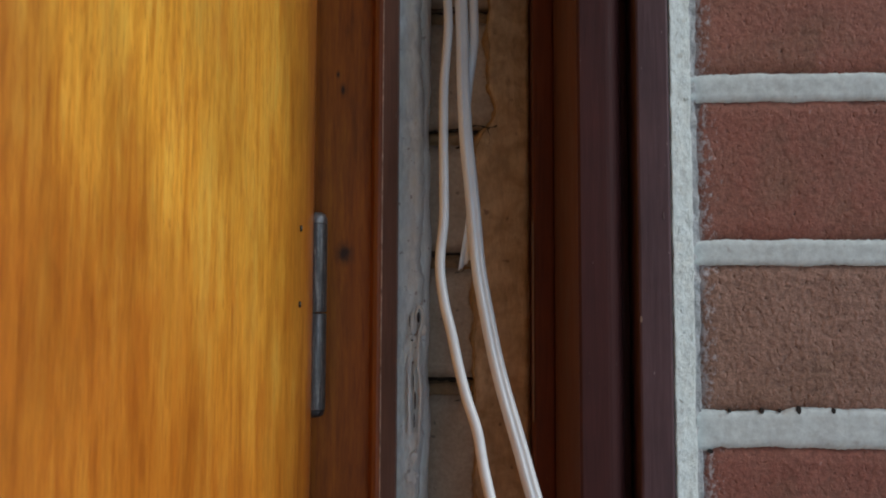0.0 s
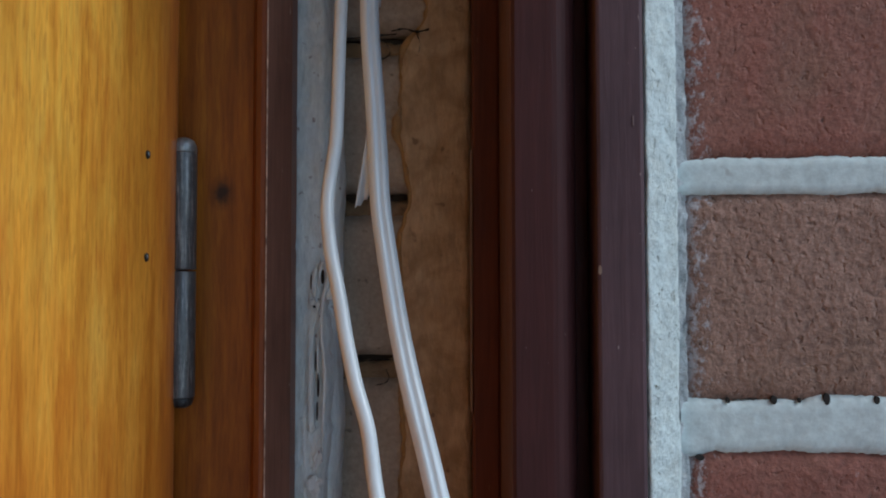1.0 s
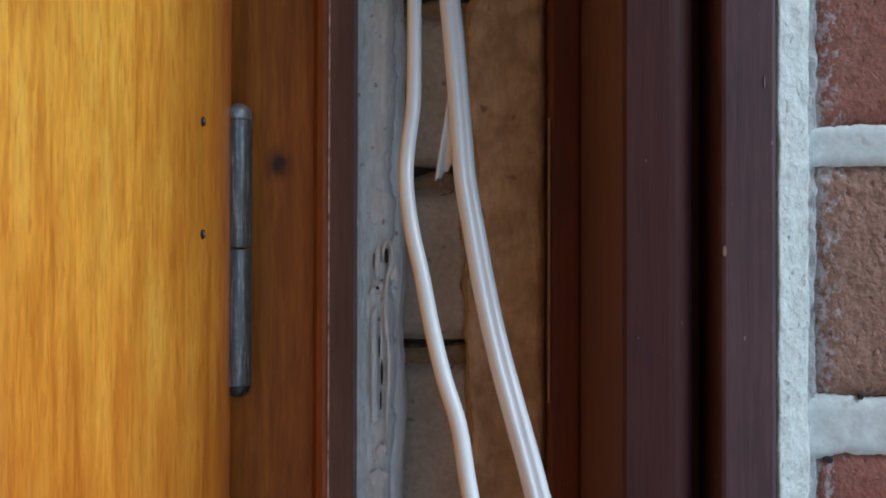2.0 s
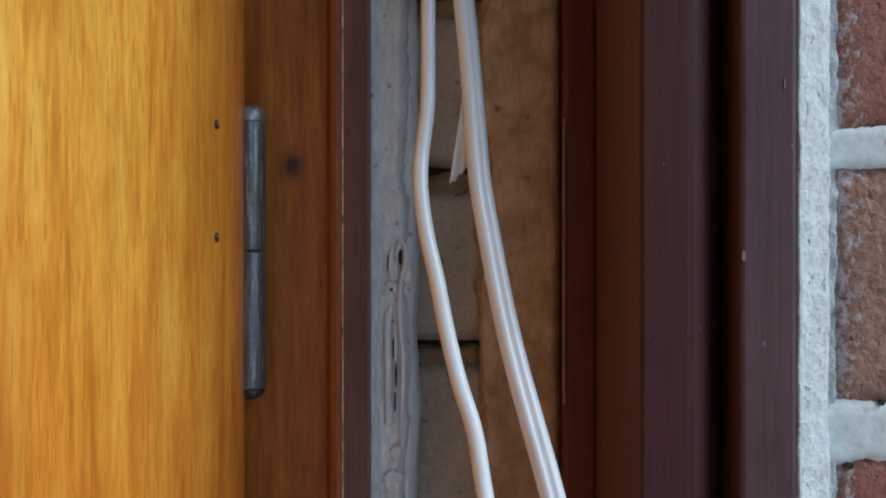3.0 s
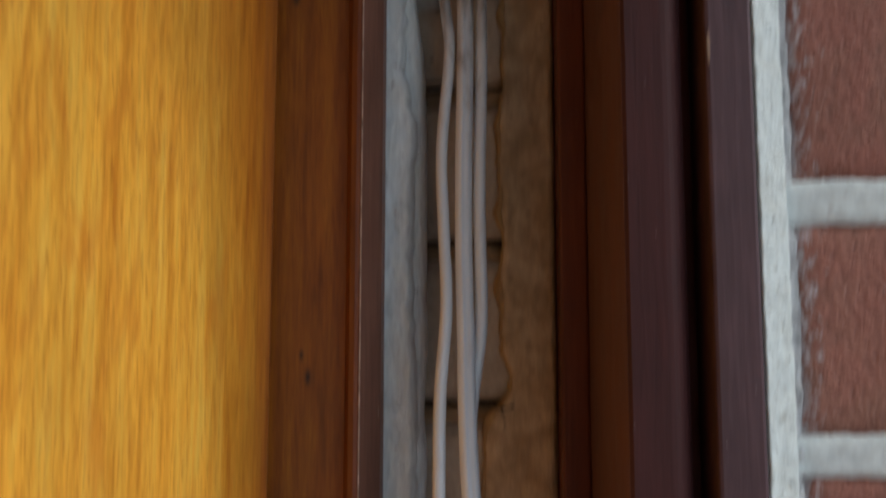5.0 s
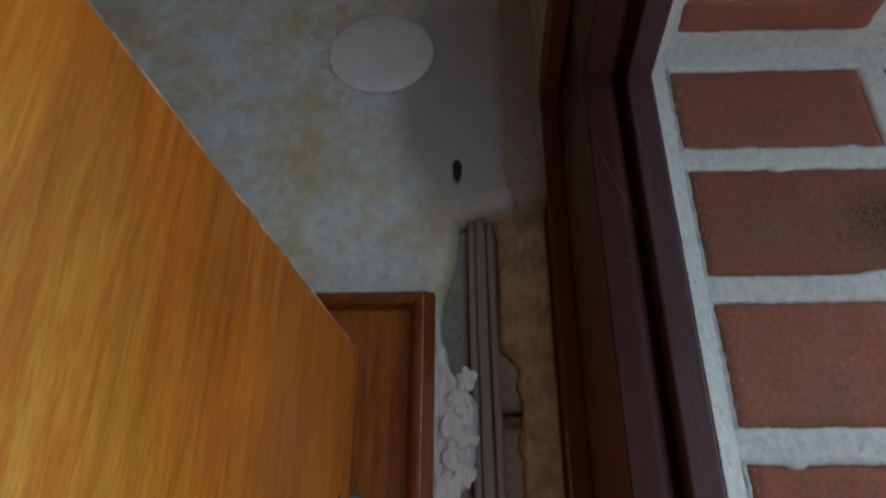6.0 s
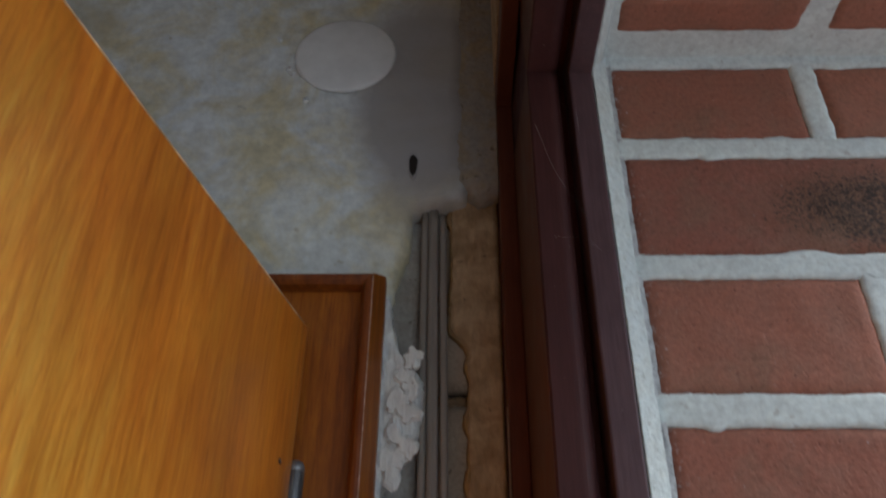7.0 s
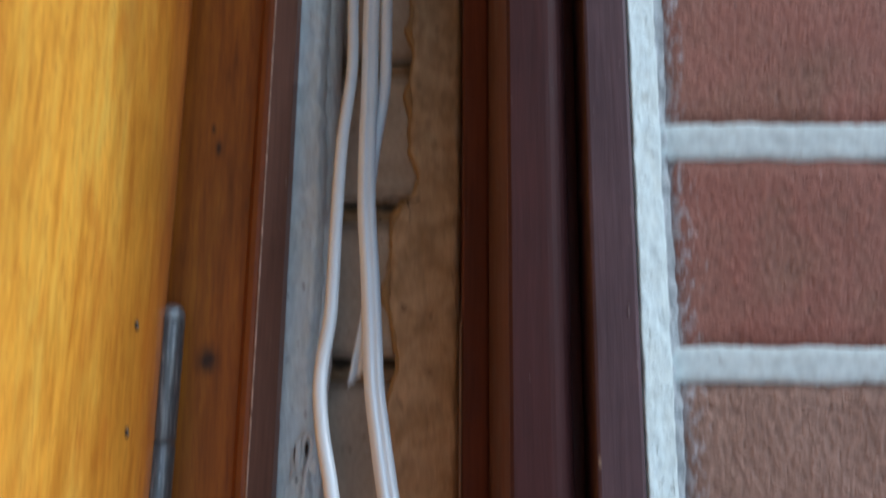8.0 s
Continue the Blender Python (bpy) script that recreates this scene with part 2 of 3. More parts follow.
GREY_MORTAR = crumbly("grey_crumbling_plaster", (0.85, 0.88, 0.87), (0.88, 0.89, 0.85), (0.28, 0.20, 0.18), 430, 0.9, 0.95, 60, drag=0.22)
TAN = crumbly("tan_stained_plaster", (0.58, 0.405, 0.245), (0.40, 0.262, 0.140), (0.20, 0.125, 0.075), 320, 0.7, 0.95, 60, drag=0.3)
DIRTY = crumbly("brown_stained_plaster", (0.37, 0.335, 0.30), (0.40, 0.32, 0.22), (0.16, 0.12, 0.08), 300, 0.6, 0.95, 55)
AMBER = crumbly("amber_glue_edge", (0.44, 0.25, 0.09), (0.33, 0.205, 0.10), (0.15, 0.09, 0.05), 300, 0.8, 0.9, 60)
OCHRE = crumbly("ochre_glue_edge", (0.33, 0.205, 0.10), (0.26, 0.175, 0.105), (0.13, 0.085, 0.05), 300, 0.8, 0.95, 60)
BACK_BRICK = crumbly("grey_dusty_brick", (0.46, 0.370, 0.285), (0.39, 0.305, 0.230), (0.18, 0.14, 0.11), 420, 0.4, 0.95, 45)
HAZE = crumbly("thin_cement_haze", (0.40, 0.385, 0.36), (0.33, 0.305, 0.27), (0.14, 0.115, 0.09), 300, 0.4, 0.95, 40)
PATCH = crumbly("grey_smooth_cement", (0.36, 0.34, 0.33), (0.42, 0.40, 0.39), (0.28, 0.26, 0.25), 300, 0.15, 0.9, 25)
MORTAR = crumbly("white_painted_mortar", (0.63, 0.69, 0.675), (0.58, 0.63, 0.62), (0.40, 0.40, 0.38), 300, 0.16, 0.85, 50)
SEALANT = crumbly("cracked_white_sealant", (0.60, 0.645, 0.625), (0.575, 0.60, 0.565), (0.36, 0.36, 0.32), 270, 1.0, 0.7, 70, nicks=True)
BRICK = brick_material("wirecut_red_brick", (0.29, 0.110, 0.078), (0.37, 0.150, 0.106), 0.0, 0.7, False, 0.8)
BROWN_BRICK = brick_material("wirecut_brown_brick", (0.34, 0.196, 0.140), (0.365, 0.214, 0.156))
FILLET = crumbly("rough_grey_fillet", (0.55, 0.56, 0.56), (0.42, 0.41, 0.41), (0.14, 0.068, 0.06), 460, 1.0, 0.95, 150)
RED_SMEARED = brick_material("smeared_red_brick", (0.29, 0.110, 0.078), (0.37, 0.150, 0.106), 1.0, 0.7, False, 0.8)
BROWN_SMEARED = brick_material("smeared_brown_brick", (0.34, 0.196, 0.140), (0.365, 0.214, 0.156), 1.0)
SMOOTH = brick_material("smooth_red_brick", (0.30, 0.108, 0.068), (0.38, 0.150, 0.095), 0.0, 0.3, False, 0.55)
SMOOTH_SMEARED = brick_material("smooth_smeared_brick", (0.30, 0.108, 0.068), (0.38, 0.150, 0.095), 0.45, 0.3, False, 0.55)
BURNT_BRICK = brick_material("burnt_red_brick", (0.28, 0.100, 0.066), (0.30, 0.110, 0.072), 0.45, 0.4, True, 0.55)
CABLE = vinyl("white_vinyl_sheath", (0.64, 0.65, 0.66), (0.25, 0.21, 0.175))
STEEL = worn_steel("dull_steel", (0.13, 0.128, 0.128), (0.40, 0.39, 0.375))
CAP_STEEL = worn_steel("pale_worn_steel", (0.26, 0.265, 0.27), (0.42, 0.42, 0.41))
DARK_STEEL = worn_steel("dark_steel", (0.035, 0.034, 0.036), (0.16, 0.155, 0.15))
# near-black that paints the shade inside holes, cracks and cavities
DARK = plain("hollow_shade", (0.02, 0.015, 0.012), 0.9)
WHITE_PLASTIC = plain("white_plastic", (0.87, 0.88, 0.87), 0.55, 0.0, 0.06, 60)
DARK_JOINT = plain("dark_joint_mortar", (0.10, 0.075, 0.055), 0.95)
ROOM = plain("beige_room_paint", (0.60, 0.57, 0.53), 0.9)
PAVING = plain("light_concrete_paving", (0.58, 0.57, 0.55), 0.9)
FLOOR = plain("brown_floor", (0.20, 0.12, 0.07), 0.6)


# ---- building helpers ----
def empty(name, at, label, category, group="", kind=""):
    ob = new(name)
    ob.location = at
    return tagged(ob, label, category, group, kind)


def link(name, data, parent=None, at=None, label="", smooth=False):
    ob = new(name, data)
    if at is not None:
        ob.matrix_basis = at
    if parent is not None:
        ob.parent = parent
        ob.matrix_parent_inverse = parent.matrix_basis.inverted()
    if smooth:
        for p in data.polygons:
            p.use_smooth = True
    return tagged(ob, label) if label else ob


def part(name, bm, mat, parent=None, label="", smooth=False):
    me = bpy.data.meshes.new(name)
    bm.to_mesh(me)
    bm.free()
    me.materials.append(mat)
    return link(name, me, parent, None, label, smooth)


def box(x0, x1, y0, y1, z0, z1, edge=0.0, seg=2):
    bm = bmesh.new()
    bmesh.ops.create_cube(bm, size=1, matrix=Matrix.LocRotScale(((x0 + x1) / 2, (y0 + y1) / 2, (z0 + z1) / 2), None, (x1 - x0, y1 - y0, z1 - z0)))
    if edge:
        bmesh.ops.bevel(bm, geom=list(bm.edges), offset=edge, segments=seg, affect="EDGES", profile=0.5)
    return bm


def wob(u, v, w, scale, amount):
    return amount * noise.noise(Vector((u * scale, v * scale, w * scale)))


def fractal(u, v, seed, scale):
    return sum(noise.noise(Vector((u * scale * k, v * scale * k, seed + k))) / k for k in (1, 2.1, 4.3))


def sheet(lo, hi, v0, v1, nu, nv, place, relief, depth, seed=0.0, scale=120):
    """A crust between two ragged edges lo(v) and hi(v), standing out from its back by depth."""
    bm = bmesh.new()
    rows = []
    for j in range(nv + 1):
        v = v0 + (v1 - v0) * j / nv
        a, b = lo(v), hi(v)
        row = [bm.verts.new(place(a, v, -depth))]
        for i in range(nu + 1):
            u = a + (b - a) * i / nu
            rim = 0.35 * depth if i in (0, nu) else 0.0
            row.append(bm.verts.new(place(u, v, relief * fractal(u, v, seed, scale) - rim)))
        row.append(bm.verts.new(place(b, v, -depth)))
        rows.append(row)
    for r, s in zip(rows, rows[1:]):
        for i in range(len(r) - 1):
            bm.faces.new((r[i], r[i + 1], s[i + 1], s[i]))
    bmesh.ops.recalc_face_normals(bm, faces=bm.faces)
    return bm


def swept(profile, path, closed=True):
    """Rings of a profile of (across, out) along path rows (point, across, out)."""
    bm = bmesh.new()
    rings = [[bm.verts.new(p + a * u + o * w) for u, w in profile] for p, a, o in path]
    n = len(profile)
    for r, s in zip(rings, rings[1:]):
        for i in range(n if closed else n - 1):
            k = (i + 1) % n
            bm.faces.new((r[i], r[k], s[k], s[i]))
    if closed:
        bm.faces.new(rings[0])
        bm.faces.new(rings[-1][::-1])
    bmesh.ops.recalc_face_normals(bm, faces=bm.faces)
    return bm


def smooth_path(points, n):
    """Points along a Catmull-Rom line."""
    pts = [Vector(p) for p in points]
    pts = [2 * pts[0] - pts[1]] + pts + [2 * pts[-1] - pts[-2]]
    out = []
    for a, b, c, d in zip(pts, pts[1:], pts[2:], pts[3:]):
        for k in range(n):
            s = k / n
            out.append(0.5 * (2 * b + (c - a) * s + (2 * a - 5 * b + 4 * c - d) * s * s + (3 * b - a - 3 * c + d) * s ** 3))
    return out + [pts[-2]]


# ---- levels ----
BRICK_Y = 0.348          # face of the brick reveal
SOFFIT = 2.394           # underside of the brick lintel
COURSE = 0.0785
Z0, TOP = 0.0, 2.75      # floor and top of the walls
PLASTER_Y = 0.420
HEAD_W, HEAD_G = 2.368, 2.421

# ---- floor, ground, shell ----
tagged(part("ground", box(0.36, 400, -400, 400, -0.12, -0.02), PAVING), "light concrete paved ground outside the opening", "ground", "", "structure")
tagged(part("floor", box(-4.2, 0.36, -5, 3, -0.12, 0.0), FLOOR), "brown floor inside the room", "floor", "", "structure")
tagged(part("ceiling", box(-4.2, 0.05, -5, 3, TOP, TOP + 0.1), ROOM), "beige painted ceiling of the room", "ceiling", "", "structure")
tagged(part("wall_back", box(-4.3, -4.2, -5, 3, 0, TOP), ROOM), "beige painted back wall of the room", "wall", "", "structure")
tagged(part("wall_south", box(-4.2, 0.36, -4.3, -4.0, 0, TOP), ROOM), "plain far side of the opening", "wall", "", "structure")
tagged(part("lintel", box(0.0384, 0.0945, -4.0, 0.45, 2.447, TOP + 0.2), TAN), "tan stained plaster lintel over the window head", "lintel", "", "structure")

# ---- plaster wall beside the window ----
wall_in = tagged(part("wall_interior", box(-4.2, 0.040, 0.4560, 0.75, 0, TOP), DARK_JOINT), "dusty grey brick backing wall with chased recess", "wall", "", "structure")


def on_wall(y):
    return lambda u, v, h: Vector((u, y - h, v))


def swell(z, at, reach):
    """1 at a height, falling smoothly to 0 at reach above and below it."""
    k = min(1, abs(z - at) / reach)
    return 0.5 + 0.5 * math.cos(math.pi * k)


def rise(z, za, zb):
    k = max(0, min(1, (z - za) / (zb - za)))
    return k * k * (3 - 2 * k)


def plaster_edge(z):
    """Broken edge of the coat: pinched by the frame's corner, bulging where lumps still cling."""
    base = -0.0215 - 0.0040 * rise(z, 1.96, 2.00) + 0.0042 * swell(z, 2.105, 0.040)
    base += 0.0150 * rise(z, 2.154, 2.176) * (1 - rise(z, 2.208, 2.232)) - 0.0050 * swell(z, 2.142, 0.014) - 0.0050 * swell(z, 2.266, 0.034)
    base += 0.0065 * rise(z, 2.275, 2.332) + 0.0370 * rise(z, 2.332, 2.346)
    return base + wob(z, 3.1, 0, 45, 0.0024) + wob(z, 7.7, 0, 180, 0.0018) + wob(z, 4.4, 0, 520, 0.0010)


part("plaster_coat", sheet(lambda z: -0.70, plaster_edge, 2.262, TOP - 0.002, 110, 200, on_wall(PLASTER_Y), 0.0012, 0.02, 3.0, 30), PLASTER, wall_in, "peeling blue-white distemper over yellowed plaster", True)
part("plaster_edge", sheet(lambda z: -0.046, plaster_edge, 1.2, 2.262, 14, 420, on_wall(PLASTER_Y + 0.001), 0.0024, 0.02, 9.0, 110), GREY_MORTAR, wall_in, "grey crumbling plaster edge", True)


def tan_edge(z):
    """Ragged rim of the tan plaster: broken back at the joints, with one tooth left standing."""
    base = 0.0075 + 0.0045 * swell(z, 1.783, 0.024) + 0.0075 * rise(z, 1.845, 1.870) + 0.0065 * swell(z, 1.857, 0.020)
    base += 0.0020 * rise(z, 1.96, 2.02) - 0.0085 * swell(z, 2.063, 0.014) + 0.0045 * swell(z, 2.088, 0.020) - 0.0105 * rise(z, 2.232, 2.252)
    return base + wob(z, 1.0, 0, 17, 0.0020) + wob(z, 5.0, 0, 60, 0.0018) + wob(z, 8.0, 0, 260, 0.0012)


part("tan_plaster", sheet(tan_edge, lambda z: 0.0392, 1.2, 2.62, 14, 520, on_wall(0.4365), 0.0006, 0.008, 5.0, 60), TAN, wall_in, "tan stained plaster with a ragged edge", True)
part("glue_edge", sheet(lambda z: tan_edge(z) - 0.0004 - max(0.0, wob(z, 2.0, 0, 55, 0.0065)) - abs(wob(z, 2.0, 0, 210, 0.0012)), lambda z: tan_edge(z) + 0.002, 1.2, 2.40, 4, 460, on_wall(0.4378), 0.0012, 0.006, 6.0, 160), AMBER, wall_in, "ochre ragged glue edge", True)
part("tan_upper", sheet(lambda x: 2.345 + wob(x, 3, 0, 90, 0.006) + wob(x, 6, 0, 300, 0.002), lambda x: TOP - 0.002, -0.03, 0.0392, 60, 30, lambda u, v, h: Vector((v, 0.4218 - h, u)), 0.0016, 0.016, 8.0, 60), DIRTY, wall_in, "brown stained bare plaster", True)

part("plaster_undercoat", sheet(lambda z: -0.034, lambda z: -0.0176 - 0.006 * rise(z, 1.98, 2.05) + wob(z, 11.0, 0, 30, 0.0020) + wob(z, 12.0, 0, 140, 0.0005), 1.2, 2.05, 8, 380, on_wall(PLASTER_Y + 0.0095), 0.0005, 0.012, 15.0, 70), GREY_MORTAR, wall_in, "recessed grey plaster undercoat", True)

part("cement_haze", sheet(lambda z: -0.036, lambda z: -0.0118 + wob(z, 2.2, 0, 60, 0.0016), 2.03, 2.332, 10, 160, on_wall(0.4400), 0.0006, 0.006, 21.0, 60), HAZE, wall_in, "grey cement haze over the backing brick", True)

# recessed courses of the backing wall
for k in range(-8, 8):
    zc = 1.7803 + 0.0718 * k
    part("backing_brick", sheet(lambda x: zc + 0.001 + wob(x, k, 1, 90, 0.0012), lambda x: zc + 0.0628 + wob(x, k, 2, 60, 0.0016) + wob(x, k, 8, 260, 0.0008), -0.040, 0.0395, 12, 26, lambda u, v, h: Vector((v, 0.4430 - h, u)), 0.0008, 0.012, k * 2.3, 70), BACK_BRICK, wall_in, "", True)
    part("backing_joint", sheet(lambda x: zc - 0.0105, lambda x: zc - 0.0018 + wob(x, k, 4, 110, 0.0022) + wob(x, k, 9, 300, 0.0012), -0.040, 0.0395, 5, 40, lambda u, v, h: Vector((v, 0.4470 - h, u)), 0.0016, 0.008, k * 3.1, 130), OCHRE, wall_in, "", True)

# ---- brown window frame ----
window = empty("window_1", (0.07, 0.40, 0), "brown painted wooden window frame with a dark groove", "window frame", "", "structure")


def member(name, x0, x1, front, head, back, mat, edge, label=""):
    """A jamb post and the head rail that meets it."""
    part(name, box(x0, x1, front, back, Z0, head + back - front, edge), mat, window, label)
    part(name, box(x0, x1, -4.0, front + 0.0005, head, head + back - front, edge), mat, window, label)


member("outer_bead", 0.0780, 0.0920, 0.3345, HEAD_W, 0.445, SKY_LIT_BEAD, 0.0012, "brown gloss painted bead, lightened for sky reflection")
member("groove_strip", 0.0733, 0.0779, 0.3545, HEAD_W + 0.0185, 0.446, RED_BROWN, 0.0004, "red-brown groove")


def rounded_member(name, x0, x1, front, head, back, radius, mat):
    """Post and rail of a stile whose outer arris is a quarter round."""
    prof = [(x0 - 0.0028, back), (x0 - 0.0028, 0.4150 - 0.337 + front), (x0, front + 0.001), (x0 + 0.001, front)]
    prof += [(x1 - radius + radius * math.sin(a), front + 1.25 * radius * (1 - math.cos(a))) for a in [k * math.pi / 16 for k in range(9)]]
    prof += [(x1, back)]
    ex, ey, ez = Vector((1, 0, 0)), Vector((0, 1, 0)), Vector((0, 0, 1))
    part(name, swept(prof, [(ez * z, ex, ey) for z in (Z0, 1.2, 1.8, head + back - front)]), mat, window, "", False)
    slip = [(x0 - 0.0030, 0.4148 - 0.337 + front), (x0 - 0.0002, front + 0.0012), (x0 + 0.0004, front + 0.0012), (x0 - 0.0024, 0.4148 - 0.337 + front)]
    part("stile_side", swept(slip, [(ez * z, ex, ey) for z in (Z0, 1.2, 1.8, head + 0.001)]), BOUNCE_SIDE, window, "side of the stile, paler brown for bounced light")
    up = head - front
    part("stile_side", swept(slip, [(Vector((0, y, up)), ex, ez) for y in (-4.0, -1.0, front + 0.0005)]), BOUNCE_SIDE, window)
    part(name, swept(prof, [(Vector((0, y, up)), ex, ez) for y in (-4.0, -1.0, front + 0.0005)]), mat, window, "", False)


rounded_member("sash_stile", 0.0535, 0.0732, 0.3370, HEAD_W + 0.004, 0.447, 0.0078, BROWN)
member("inner_rebate", 0.0394, 0.0507, 0.4165, HEAD_G, 0.449, REBATE_PAINT, 0.0012, "dark red-brown rebate")

# ---- orange trim frame on the wall ----
trim = empty("shutter_frame", (-0.09, 0.41, 0), "dark varnished pine shutter frame fixed to the plaster wall", "frame", "", "structure")
TRIM_TOP = 2.273
PROFILE = [(-0.013, 0.0), (-0.0130, 0.0040), (-0.0122, 0.0088), (-0.0102, 0.0112), (-0.0080, 0.0118), (-0.0066, 0.0116), (-0.0060, 0.0108), (-0.0012, -0.0030), (-0.0012, -0.011), (-0.013, -0.011)]
EDGE = [(-0.0060, 0.0106), (-0.0057, 0.0109), (0.0, -0.0030), (0.0, -0.011), (-0.0010, -0.011), (-0.0010, -0.0030)]
face_y = 0.4085
part("frame_board", box(-0.16, -0.0455, face_y, face_y + 0.0115, Z0 + 0.02, TRIM_TOP - 0.0115, 0.0004), TRIM_WOOD, trim)
side = [(Vector((-0.0332, face_y + 0.0005, z)), Vector((1, 0, 0)), Vector((0, -1, 0))) for z in (Z0 + 0.02, 1.2, 1.6, 2.0)]
side.append((Vector((-0.0332, face_y + 0.0005, TRIM_TOP)), Vector((1, 0, 1)), Vector((0, -1, 0))))
part("side_moulding", swept(PROFILE, side), MOULD_WOOD, trim, "darker red-brown varnished moulding")
low = side[:3] + [(Vector((-0.0332, face_y + 0.0005, 2.062)), Vector((1, 0, 0)), Vector((0, -1, 0)))]
part("painted_edge", swept(EDGE, low), EDGE_PAINT, trim, "brown painted outer edge")
part("bare_outer_edge", swept(EDGE, [(Vector((-0.0332, face_y + 0.0005, 2.0622)), Vector((1, 0, 0)), Vector((0, -1, 0))), side[-1]]), TRIM_WOOD, trim)
# thin pale strip paints the highlight along the moulding's arris
ARRIS = plain("trim_arris_highlight", (0.50, 0.36, 0.29), 0.5, 0.0, 0.7, 260)
part("arris_highlight", swept([(-0.0062, 0.0111), (-0.0058, 0.0112), (-0.0056, 0.0106), (-0.0060, 0.0104)], side[:-1] + [(Vector((-0.0332, face_y + 0.0005, TRIM_TOP - 0.008)), Vector((1, 0, 0)), Vector((0, -1, 0)))]), ARRIS, trim, "pale painted highlight along the arris")
top = [(Vector((-0.0332, face_y + 0.0007, TRIM_TOP)), Vector((1, 0, 1)), Vector((0, -1, 0))), (Vector((-0.16, face_y + 0.0007, TRIM_TOP)), Vector((0, 0, 1)), Vector((0, -1, 0)))]
part("top_moulding", swept(PROFILE, top), MOULD_WOOD, trim, "darker red-brown varnished moulding")

# ---- shutter leaf ----
LEAF_TOP, LEAF_LEN, THICK = 2.228, 0.52, 0.024
leaf_m = pose(-0.0715, 0.4000, 0, 0, 0, -9.8)
shutter = empty("shutter", (-0.0742, 0.3952, 0), "honey-coloured varnished pine shutter leaf, standing open", "shutter")
LEAF = [(0.0, -LEAF_LEN)] + [(-0.0055 * (1 - math.cos(a)), -0.018 + 0.018 * math.sin(a)) for a in [k * math.pi / 20 for k in range(11)]] + [(-THICK + 0.002, 0.0), (-THICK, -0.002), (-THICK, -LEAF_LEN)]
rings = [(0.05, 0.0), (1.2, 0.0), (LEAF_TOP - 0.0022, 0.0), (LEAF_TOP - 0.0008, 0.0008), (LEAF_TOP, 0.0022)]
bm = bmesh.new()
loops = []
for z, inset in rings:
    loops.append([bm.verts.new((min(max(x, -THICK + inset), -inset), min(y, -inset), z)) for x, y in LEAF])
for a, b in zip(loops, loops[1:]):
    for i in range(len(LEAF)):
        k = (i + 1) % len(LEAF)
        bm.faces.new((a[i], a[k], b[k], b[i]))
bm.faces.new(loops[0])
bm.faces.new(loops[-1])
bmesh.ops.recalc_face_normals(bm, faces=bm.faces)
bm.transform(leaf_m)
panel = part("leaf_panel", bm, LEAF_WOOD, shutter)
for p in panel.data.polygons:
    p.use_smooth = abs(p.normal.z) < 0.1 and p.normal.x > -0.1 and p.area < 0.1


# pale strip paints in the light caught by the leaf's top arris
bm = box(-0.0012, -0.0003, -0.51, -0.014, LEAF_TOP - 0.0014, LEAF_TOP - 0.0004, 0.0002, 1)
bm.transform(leaf_m)
part("arris_highlight", bm, plain("leaf_arris_highlight", (0.44, 0.27, 0.15), 0.6, 0.0, 0.7, 90), shutter, "pale painted highlight on the top arris")


def screw_hole(z, d):
    bm = bmesh.new()
    bmesh.ops.create_cone(bm, segments=12, radius1=0.0011, radius2=0.0009, depth=0.0012, cap_ends=True, matrix=Matrix.Translation((0.0001, -d, z)) @ Matrix.Rotation(radians(90), 4, "Y") @ Matrix.Diagonal((1.6, 0.9, 1, 1)))
    bm.transform(leaf_m)
    part("screw_hole", bm, DARK, shutter)
    bm = bmesh.new()
    bmesh.ops.create_uvsphere(bm, u_segments=12, v_segments=6, radius=1.0, matrix=Matrix.Translation((0.0005, -d - 0.0001, z + 0.0003)) @ Matrix.Rotation(radians(25), 4, "X") @ Matrix.Diagonal((0.0005, 0.00045, 0.0009, 1)))
    bm.transform(leaf_m)
    part("screw_head", bm, CAP_STEEL, shutter, "small worn steel screw head", True)


# ---- hinges ----
def hinge(z0, z1):
    h = empty("hinge", (-0.0735, 0.4, (z0 + z1) / 2), "dull grey steel barrel hinge between leaf and frame", "hinge", "hinges of the shutter")
    r, zm = 0.0050, z0 + (z1 - z0) * 0.505
    c = Vector((-0.0730, 0.4005, 0))

    def lathe(rings):
        path = [(c + Vector((0, 0, z)), Vector((q, 0, 0)), Vector((0, q, 0))) for z, q in rings]
        return swept([(math.cos(k * math.pi / 10), math.sin(k * math.pi / 10)) for k in range(20)], path)

    part("lower_barrel", lathe([(z0 + 0.004, r * 0.97), (z0 + 0.0045, r), (zm - 0.0008, r), (zm - 0.0003, r * 0.93)]), STEEL, h, "", True)
    part("upper_barrel", lathe([(zm + 0.0003, r * 0.93), (zm + 0.0008, r), (z1 - 0.0065, r), (z1 - 0.006, r * 0.97)]), STEEL, h, "", True)
    part("cap", lathe([(z1 - 0.006, r * 0.94), (z1 - 0.0055, r * 1.0), (z1 - 0.003, r * 0.95), (z1 - 0.001, r * 0.75), (z1, r * 0.35)]), CAP_STEEL, h, "rounded steel cap", True)
    part("cap", lathe([(z0, r * 0.45), (z0 + 0.001, r * 0.8), (z0 + 0.0035, r * 0.95), (z0 + 0.004, r * 0.9)]), DARK_STEEL, h, "dark rounded lower cap", True)
    part("flange", box(-0.082, -0.0735, 0.3975, 0.3995, z0 + 0.006, z1 - 0.008), STEEL, h)


hinge(1.6935, 1.7985)
hinge(2.0445, 2.1540)
